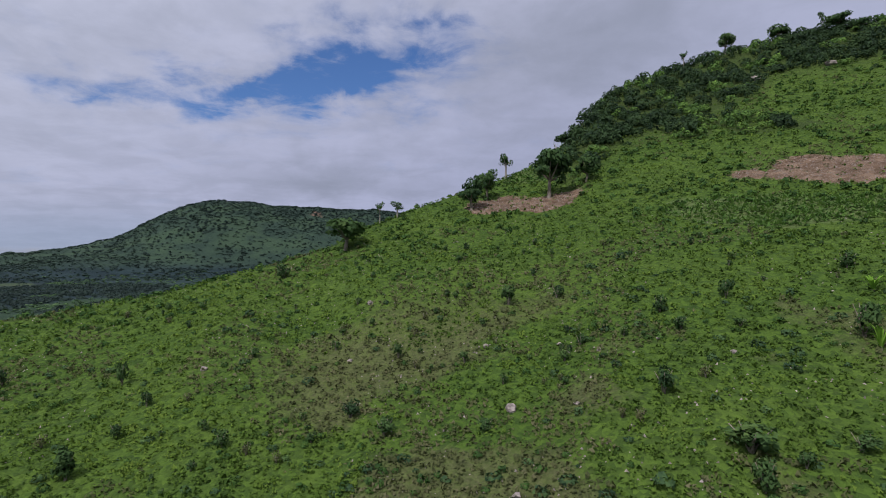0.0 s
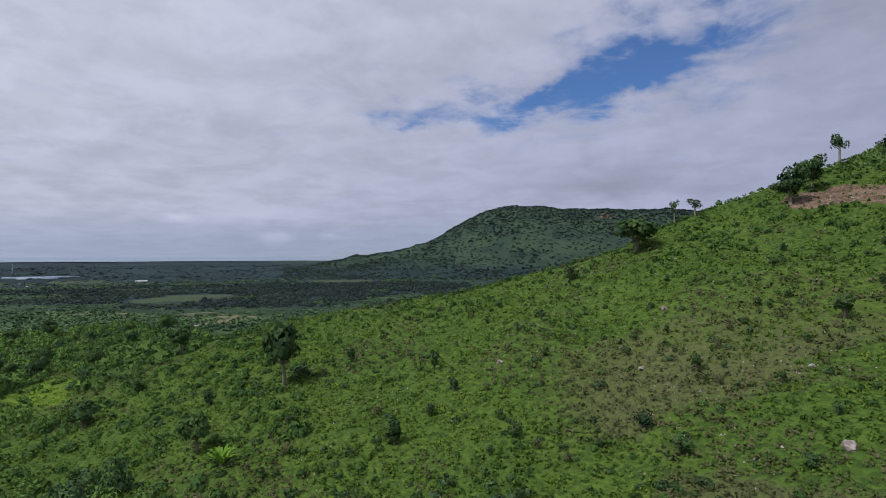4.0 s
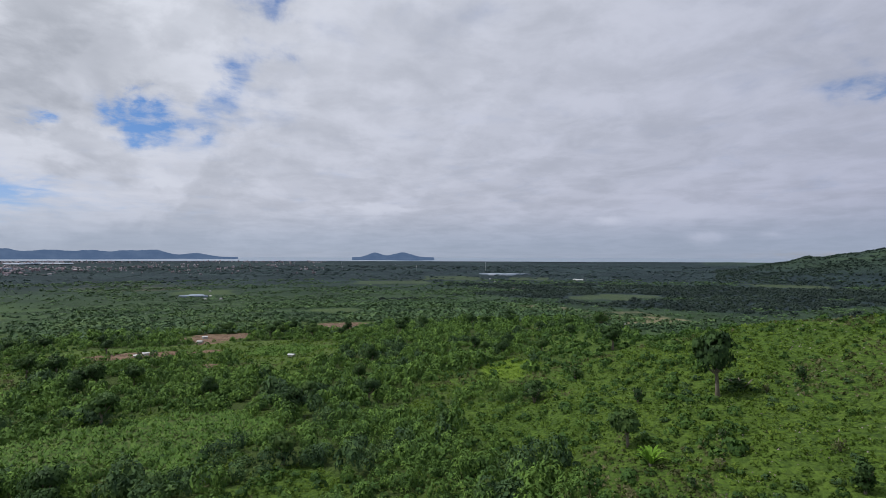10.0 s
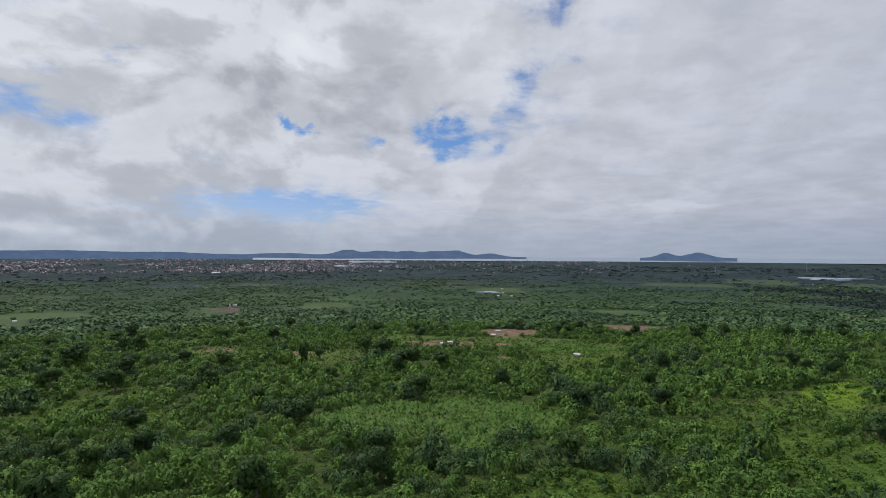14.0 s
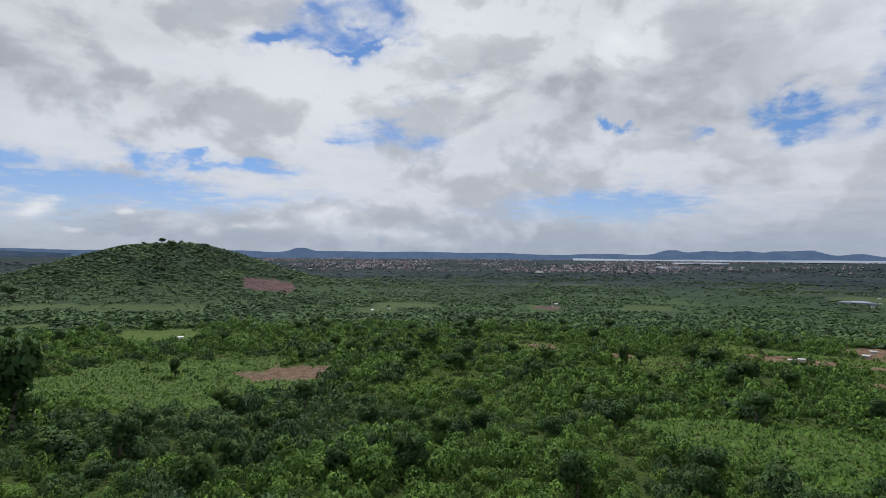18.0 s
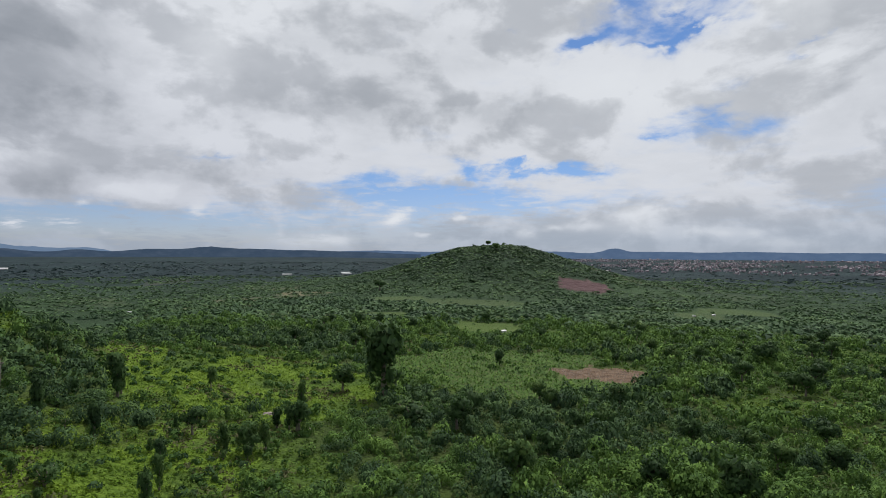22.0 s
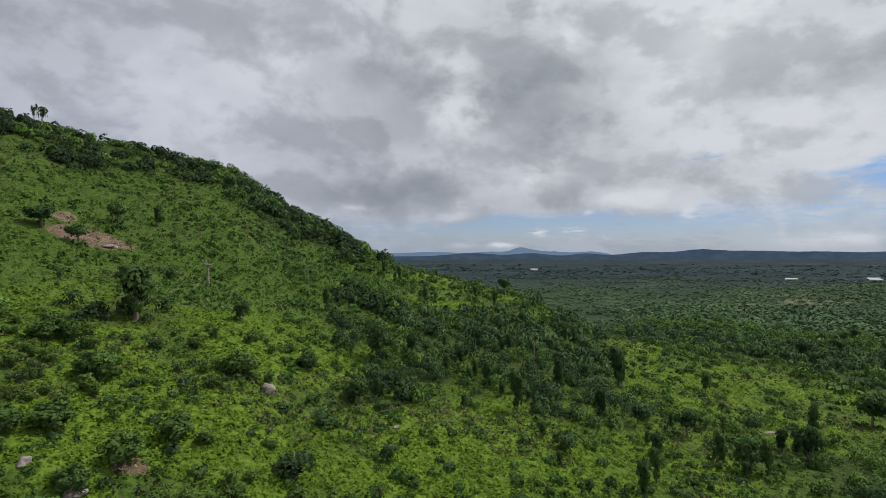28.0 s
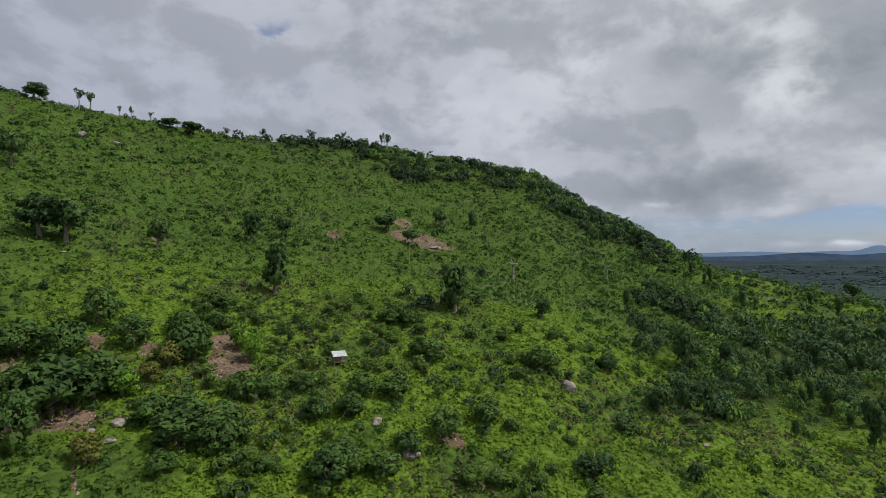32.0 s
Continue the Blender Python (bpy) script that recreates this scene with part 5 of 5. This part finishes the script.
for q, (px, py, high, wide) in enumerate(SPIKY):
    m = pose(px, py, float(land(np.array(px), np.array(py))), 0, 0, 70 * q)
    ob = make_spiky(4) if not q else copy_thing(first_spiky, m)
    if not q:
        first_spiky = ob
        ob.matrix_basis = m
    ob.scale = (wide, wide, high * 1.2)
    tagged(ob, "pale green palm-like plant with long arching leaves", "palm", "palm plants")


def make_boulder(seed):
    g = np.random.default_rng(seed)
    bm = bmesh.new()
    bmesh.ops.create_icosphere(bm, subdivisions=3, radius=0.5)
    off = Vector(g.uniform(-9, 9, 3))
    cuts = [Vector(g.normal(size=3)).normalized() for _ in range(7)]
    for v in bm.verts:
        c = v.co.copy()
        for k_ in cuts:
            over = c.dot(k_) - 0.36
            if over > 0:
                c -= k_ * over * 0.85
        v.co = c * (1 + 0.22 * noise.fractal(c * 3 + off, 1.0, 2.0, 3))
    me = bpy.data.meshes.new("boulder")
    bm.to_mesh(me)
    bm.free()
    me.materials.append(ROCK)
    return me


STONES = [make_boulder(s) for s in range(5)]
for q, (px, py, high, wide) in enumerate(ROCK_PLACES + [(a_, b_, c_ * 0.8, e_ * 0.6) if c_ > 2 else (a_, b_, c_, e_) for a_, b_, c_, e_ in ROCK2]):
    ob = new("boulder", STONES[q % 5])
    ob.matrix_world = pose(px, py, float(land(np.array(px), np.array(py))) + high * 0.15, 0, 0, 47 * q) @ Matrix.Diagonal((wide * 0.9, wide * 0.8, high, 1))
    tagged(ob, "grey-brown weathered boulder lying in the grass", "boulder", "boulders")
# loose stones on the dry slope and in the cleared patches
x, y, r, p = spread(3200, 62, 190, -48, 45, 601, 0.7)
keep = rough(x, y, 16, 46) > 0.52
x2, y2, r2, p2 = spread(150000, 70, 260, 0, 360, 602)
k2 = blob(x2, y2, BARE) > 0.6
x, y = np.concatenate((x[keep], x2[k2])), np.concatenate((y[keep], y2[k2]))
tet = np.array([(-.5, -.4, 0), (.5, -.35, 0), (.1, .5, 0), (.05, .05, .55)])
stone = tet[[0, 1, 3, 1, 2, 3, 2, 0, 3]]
scatter("loose_stones", x, y, np.random.default_rng(8).uniform(0.2, 0.55, len(x)), [stone, stone * (1.2, 0.7, 0.8), stone * (0.8, 1.1, 1.2)], ROCK, 61, "loose pale stones and clods on bare ground", "stones")

# places of buildings and masts: x, y, turn, size
FACTORY_PLACES = [(837, -2409, 184, 0.75), (-122, -1927, 179, 0.75), (-330, -1975, 162, 0.75), (-337, -2051, 181, 0.75), (852, -2453, 198, 0.75), (-1989, -1115, 106, 0.75), (-1490, 1062, 60, 0.75)]
COTTAGE_PLACES = [(-1271, -21, 60, 1.0), (-1023, -24, 98, 1.0), (-1115, -17, 74, 1.0), (-1024, 0, 110, 1.0), (-317, -35, 94, 1.0), (-354, -11, 66, 1.0), (-685, -358, 129, 1.0), (-416, -436, 125, 1.0), (-155, -324, 180, 1.0), (-499, 419, 53, 1.0), (-3354, 1018, 53, 1.0), (-2654, 918, 87, 1.0), (-1540, 790, 56, 1.0), (-1690, 849, 34, 1.0), (-444, -439, 119, 1.0), (135, -753, 212, 1.0), (-310, -38, 95, 1.0), (-277, 32, 59, 1.0), (-378, -9, 104, 1.0)]
RED_PLACES = [(-497, -14, 61, 1.0), (-411, -10, 98, 1.0), (-382, 141, 53, 1.0), (-3514, -357, 116, 1.0), (-1164, 645, 59, 1.0), (-623, -329, 92, 1.0)]
MAST_PLACES = [(-2482, 505, 78, 1.0), (-2440, 844, 70, 1.0), (-2280, 1122, 63, 1.0), (-3176, -130, 92, 1.0), (-2766, 1361, 63, 1.0), (-3137, 636, 78, 1.0)]

PONDS = [(-3729.7, -962.8, 141.0, 263.0, 104), (-2933.5, -907.0, 58.0, 107.5, 107), (-1114.7, -45.2, 20.0, 22.0, 92), (-2004.0, 1069.0, 82.5, 65.8, 62)]
TOWER_PLACE = (-648, -345)

# ---- hut, buildings, masts ----
ZINC = plain_material("zinc_sheet", (0.36, 0.37, 0.38), (0.52, 0.53, 0.54), 2.0, 0.45, 0.1, specular=0.5)
TIMBER = plain_material("timber", (0.13, 0.10, 0.075), (0.25, 0.20, 0.15), 6.0, 0.9)
PLASTER = plain_material("plaster", (0.38, 0.36, 0.33), (0.52, 0.50, 0.47), 0.2, 0.85, 0.1)
ROOF_RED = plain_material("roof_red", (0.30, 0.14, 0.10), (0.42, 0.22, 0.16), 0.3, 0.8, 0.1)
STEEL = plain_material("steel", (0.42, 0.43, 0.45), (0.58, 0.59, 0.60), 1.0, 0.5, 0.1)


def box_mesh(name, lo, hi, mat):
    (a, b, c), (d_, e_, f_) = lo, hi
    me = bpy.data.meshes.new(name)
    me.from_pydata([(a, b, c), (d_, b, c), (d_, e_, c), (a, e_, c), (a, b, f_), (d_, b, f_), (d_, e_, f_), (a, e_, f_)], [],
                   [(3, 2, 1, 0), (4, 5, 6, 7), (0, 1, 5, 4), (1, 2, 6, 5), (2, 3, 7, 6), (3, 0, 4, 7)])
    me.materials.append(mat)
    return me


def ground_z(px, py):
    return float(land(np.array(px), np.array(py)))


hut = tagged(new("field_hut"), "small timber field hut with a pale sheet-metal roof", "hut")
for sx in (-1.1, 1.1):
    for sy, top in ((-0.8, 1.75), (0.8, 2.25)):
        part("post", tube_mesh("post", [(sx, sy, -0.4), (sx, sy, 1.0), (sx, sy, top)], (0.06, 0.055, 0.05), TIMBER, 6), hut)
roof = bpy.data.meshes.new("roof")
rv, rf = [], []
for q in range(25):
    u = -1.35 + 2.7 * q / 24
    bumpy = 0.018 * (-1) ** q
    rv += [(u, -1.15, 1.68 + bumpy), (u, 1.15, 2.38 + bumpy), (u, 1.15, 2.35 + bumpy), (u, -1.15, 1.65 + bumpy)]
    if q:
        o = q * 4
        rf += [(o - 4, o, o + 1, o - 3), (o - 2, o + 2, o + 3, o - 1), (o - 4, o - 1, o + 3, o), (o - 3, o + 1, o + 2, o - 2)]
roof.from_pydata(rv, [], rf)
roof.materials.append(ZINC)
sheet = part("roof", roof, hut, "pale corrugated metal roof sheet")
for q in range(3):
    y_ = -0.95 + 0.95 * q
    part("batten", box_mesh("batten", (-1.3, y_, 1.63 + 0.3043 * (y_ + 1.15) - 0.08), (1.3, y_ + 0.07, 1.63 + 0.3043 * (y_ + 1.15) - 0.02), TIMBER), sheet)
deck = part("floor_deck", box_mesh("floor_deck", (-1.15, -0.85, 0.45), (1.15, 0.85, 0.53), TIMBER), hut)
for q in range(7):
    part("wall_board", box_mesh("wall_board", (-1.12 + 0.32 * q, 0.76, 0.53), (-0.84 + 0.32 * q, 0.80, 1.7), TIMBER), hut)
hut.matrix_basis = pose(101.0, -38.3, ground_z(101.0, -38.3), 0, 0, 249 + 12)


def make_house(w_, l_, h_, roof_mat, wall_mat=PLASTER):
    """A plain building with a pitched roof, its long side along x."""
    base = new("building")
    part("wall_block", box_mesh("wall_block", (-l_ / 2, -w_ / 2, -3), (l_ / 2, w_ / 2, h_), wall_mat), base)
    rise, ov = w_ * 0.22, 0.6
    a, b = l_ / 2 + ov, w_ / 2 + ov
    me = bpy.data.meshes.new("roof")
    me.from_pydata([(-a, -b, h_), (a, -b, h_), (a, b, h_), (-a, b, h_), (-a, 0, h_ + rise), (a, 0, h_ + rise)], [], [(0, 1, 5, 4), (2, 3, 4, 5), (1, 2, 5), (3, 0, 4), (3, 2, 1, 0)])
    me.materials.append(roof_mat)
    part("roof", me, base)
    for q in range(max(2, int(l_ / 6))):
        u = -l_ / 2 + (q + 0.5) * l_ / max(2, int(l_ / 6))
        for sy in (-w_ / 2 - 0.06, w_ / 2 + 0.02):
            part("window", box_mesh("window", (u - 0.9, sy, h_ * 0.3), (u + 0.9, sy + 0.04, h_ * 0.75), STEEL), base)
    return base


FACTORY = make_house(22, 60, 6, ZINC)
COTTAGE = make_house(4.5, 6.5, 2.6, ZINC)
RED_HOUSE = make_house(4.5, 7, 2.6, ROOF_RED)
placed_models = set()


def settle(model, rows, label, category, group):
    for q, (px, py, turn, size) in enumerate(rows):
        m = pose(px, py, ground_z(px, py), 0, 0, turn)
        if model.name in placed_models:
            ob = copy_thing(model, m)
        else:
            ob = model
            placed_models.add(model.name)
            ob.matrix_basis = m
        size *= 0.45 if math.hypot(px, py) < 720 else 0.7
        ob.scale = (size, size, size)
        tagged(ob, label, category, group)


settle(FACTORY, FACTORY_PLACES, "long white factory hall with a pale metal roof", "factory", "factory halls")
settle(COTTAGE, COTTAGE_PLACES, "small white house with a pale metal roof among trees", "house", "houses on the plain")
settle(RED_HOUSE, RED_PLACES, "small pale house with a red roof among trees", "house", "houses on the plain")

# the town by the river: too many houses to count
x, y, r, p = spread(6500, 2300, 4300, 80, 154, 701)
keep = (p < 0.05 + step(rough(x, y, 260, 71), 0.42, 0.62) * (0.25 + 0.75 * step(polar(x, y)[0], 96, 110)))
x, y = x[keep], y[keep]
cv = np.array([(-1, -.6, -1), (1, -.6, -1), (1, .6, -1), (-1, .6, -1), (-1, -.6, .8), (1, -.6, .8), (1, .6, .8), (-1, .6, .8), (-1, 0, 1.2), (1, 0, 1.2)])
tri = [(0, 1, 5), (0, 5, 4), (1, 2, 6), (1, 6, 5), (2, 3, 7), (2, 7, 6), (3, 0, 4), (3, 4, 7), (4, 5, 9), (4, 9, 8), (6, 7, 8), (6, 8, 9), (5, 6, 9), (7, 4, 8)]
house = np.concatenate([cv[list(t)] for t in tri])
TOWN, n = material("town_walls")
rnd = n.add("ShaderNodeNewGeometry").outputs["Random Per Island"]
finish(n, n.mix(n.ramp(rnd, 0.4, 1.0), (0.20, 0.155, 0.17), (0.52, 0.49, 0.51)), 0.85)
scatter("town_houses", x, y, np.random.default_rng(7).uniform(2.0, 5.5, len(x)), [house, house * (1.6, 1, 0.8), house * (0.8, 1.2, 1.5)], TOWN, 71, "pale houses of a distant low-built town", "town", sink=-0.6, squash=(0.7, 1.1))


def make_mast():
    """A slender lattice mast, 40 m high."""
    base = new("lattice_mast")
    for sx, sy in ((-1, -1), (1, -1), (1, 1), (-1, 1)):
        part("leg", tube_mesh("leg", [(sx * 2.2, sy * 2.2, -1), (sx * 0.9, sy * 0.9, 22), (sx * 0.4, sy * 0.4, 40)], (0.28, 0.24, 0.2), STEEL, 4), base)
    for q in range(8):
        z, s = 3 + q * 4.6, 2.1 - q * 0.23
        part("brace", tube_mesh("brace", [(-s, -s, z), (0, 0, z + 2), (s, s, z + 4)], (0.14, 0.14, 0.14), STEEL, 4), base)
        part("brace", tube_mesh("brace", [(-s, s, z), (0, 0, z + 2), (s, -s, z + 4)], (0.14, 0.14, 0.14), STEEL, 4), base)
    for q in (30, 35):
        part("cross_arm", tube_mesh("cross_arm", [(-4, 0, q), (0, 0, q + 0.6), (4, 0, q)], (0.15, 0.3, 0.15), STEEL, 4), base)
    return base


MAST = make_mast()
settle(MAST, MAST_PLACES, "tall thin grey lattice mast rising from the plain", "mast", "lattice masts")

# ---- water and the far distance ----
SEA_SECTORS = [(20, 116, 4250, 4985, -30, -3)]
for a0, a1, r0, r1, z0_, z1_ in SEA_SECTORS:
    aa, rr = np.meshgrid(np.radians(np.linspace(a0, a1, 160)), np.linspace(r0, r1, 8))
    k = (rr - r0) / (r1 - r0)
    shore = rr + 60 * (1 - k) * np.sin(aa * 37) + 90 * (1 - k) * np.sin(aa * 11)
    v = np.stack((-np.sin(aa) * shore, np.cos(aa) * shore, EYE[2] + z0_ + (z1_ - z0_) * k), -1).reshape(-1, 3)
    i, j = np.meshgrid(np.arange(7), np.arange(159), indexing="ij")
    f = np.stack((i * 160 + j, (i + 1) * 160 + j, (i + 1) * 160 + j + 1, i * 160 + j + 1), -1).ravel()
    tagged(new("water", mesh_from("water", v, f, 4, [WATER], True)), "pale calm sea along the horizon", "sea", kind="structure")

# bends of the river and ponds in the plain
for px, py, lx, ly, turn in PONDS:
    t = np.linspace(0, 2 * np.pi, 49)[:-1]
    wob = 1 + 0.25 * np.sin(3 * t + px) + 0.15 * np.sin(5 * t + py)
    c, s = math.cos(radians(turn)), math.sin(radians(turn))
    u, v = np.cos(t) * lx * wob, np.sin(t) * ly * wob
    lvl = ground_z(px, py) + 3.5
    me = bpy.data.meshes.new("water")
    me.from_pydata([(px + a_ * c - b_ * s, py + a_ * s + b_ * c, lvl) for a_, b_ in zip(u, v)] + [(px + a_ * c * 1.05 - b_ * s * 1.05, py + a_ * s * 1.05 + b_ * c * 1.05, lvl - 5) for a_, b_ in zip(u, v)], [],
                   [tuple(range(48))] + [(q, q + 48, (q + 1) % 48 + 48, (q + 1) % 48) for q in range(48)])
    me.materials.append(WATER)
    tagged(new("water", me), "pale sheet of river water in the plain", "river", kind="structure")

# small pale shrine tower in a clearing
tower = tagged(new("shrine_tower"), "small pale stepped tower in a sandy clearing", "tower")
for q, (a_, b_, c_) in enumerate(((1.6, 0.0, 1.4), (1.15, 1.4, 3.0), (0.7, 3.0, 4.6))):
    part("tier", box_mesh("tier", (-a_, -a_, b_ - 0.3 * (q == 0)), (a_, a_, c_), PLASTER), tower)
part("spire", tube_mesh("spire", [(0, 0, 4.6), (0, 0, 5.8), (0, 0, 7.2)], (0.5, 0.28, 0.03), PLASTER, 8), tower)
tower.matrix_basis = pose(*TOWER_PLACE, ground_z(*TOWER_PLACE), 0, 0, 25)

# far land is pure emission: distance haze is painted as its blue glow
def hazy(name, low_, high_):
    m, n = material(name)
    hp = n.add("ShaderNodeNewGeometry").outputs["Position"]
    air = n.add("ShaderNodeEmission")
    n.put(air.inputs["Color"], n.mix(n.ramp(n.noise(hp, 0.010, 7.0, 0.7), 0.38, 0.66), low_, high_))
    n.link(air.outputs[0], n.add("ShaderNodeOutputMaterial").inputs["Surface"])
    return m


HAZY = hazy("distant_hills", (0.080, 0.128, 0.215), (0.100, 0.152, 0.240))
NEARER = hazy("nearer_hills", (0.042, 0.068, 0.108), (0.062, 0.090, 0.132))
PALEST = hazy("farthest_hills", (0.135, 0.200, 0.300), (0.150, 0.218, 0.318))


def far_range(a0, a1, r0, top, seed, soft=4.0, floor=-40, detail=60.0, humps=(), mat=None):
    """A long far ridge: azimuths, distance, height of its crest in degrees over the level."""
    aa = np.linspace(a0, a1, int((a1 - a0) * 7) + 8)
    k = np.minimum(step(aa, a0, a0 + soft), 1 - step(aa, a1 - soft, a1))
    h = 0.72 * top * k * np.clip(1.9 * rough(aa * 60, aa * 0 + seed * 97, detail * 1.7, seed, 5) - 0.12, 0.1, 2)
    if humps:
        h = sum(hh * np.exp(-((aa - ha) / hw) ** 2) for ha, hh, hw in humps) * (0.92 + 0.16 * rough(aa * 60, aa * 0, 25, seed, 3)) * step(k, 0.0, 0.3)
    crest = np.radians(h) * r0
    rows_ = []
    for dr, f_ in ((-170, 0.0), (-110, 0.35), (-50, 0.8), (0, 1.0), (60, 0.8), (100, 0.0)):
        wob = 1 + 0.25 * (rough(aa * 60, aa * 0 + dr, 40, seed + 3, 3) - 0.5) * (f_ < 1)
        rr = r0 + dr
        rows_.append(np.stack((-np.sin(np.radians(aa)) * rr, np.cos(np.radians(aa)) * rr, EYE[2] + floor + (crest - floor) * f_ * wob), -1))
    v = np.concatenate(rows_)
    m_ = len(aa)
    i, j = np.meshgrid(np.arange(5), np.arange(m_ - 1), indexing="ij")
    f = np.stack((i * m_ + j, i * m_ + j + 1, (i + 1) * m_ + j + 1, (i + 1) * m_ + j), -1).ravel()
    return tagged(new("backdrop", mesh_from("backdrop", v, f, 4, [mat or HAZY], True)), "distant land along the horizon, glowing with painted haze blue", "hills", kind="structure")


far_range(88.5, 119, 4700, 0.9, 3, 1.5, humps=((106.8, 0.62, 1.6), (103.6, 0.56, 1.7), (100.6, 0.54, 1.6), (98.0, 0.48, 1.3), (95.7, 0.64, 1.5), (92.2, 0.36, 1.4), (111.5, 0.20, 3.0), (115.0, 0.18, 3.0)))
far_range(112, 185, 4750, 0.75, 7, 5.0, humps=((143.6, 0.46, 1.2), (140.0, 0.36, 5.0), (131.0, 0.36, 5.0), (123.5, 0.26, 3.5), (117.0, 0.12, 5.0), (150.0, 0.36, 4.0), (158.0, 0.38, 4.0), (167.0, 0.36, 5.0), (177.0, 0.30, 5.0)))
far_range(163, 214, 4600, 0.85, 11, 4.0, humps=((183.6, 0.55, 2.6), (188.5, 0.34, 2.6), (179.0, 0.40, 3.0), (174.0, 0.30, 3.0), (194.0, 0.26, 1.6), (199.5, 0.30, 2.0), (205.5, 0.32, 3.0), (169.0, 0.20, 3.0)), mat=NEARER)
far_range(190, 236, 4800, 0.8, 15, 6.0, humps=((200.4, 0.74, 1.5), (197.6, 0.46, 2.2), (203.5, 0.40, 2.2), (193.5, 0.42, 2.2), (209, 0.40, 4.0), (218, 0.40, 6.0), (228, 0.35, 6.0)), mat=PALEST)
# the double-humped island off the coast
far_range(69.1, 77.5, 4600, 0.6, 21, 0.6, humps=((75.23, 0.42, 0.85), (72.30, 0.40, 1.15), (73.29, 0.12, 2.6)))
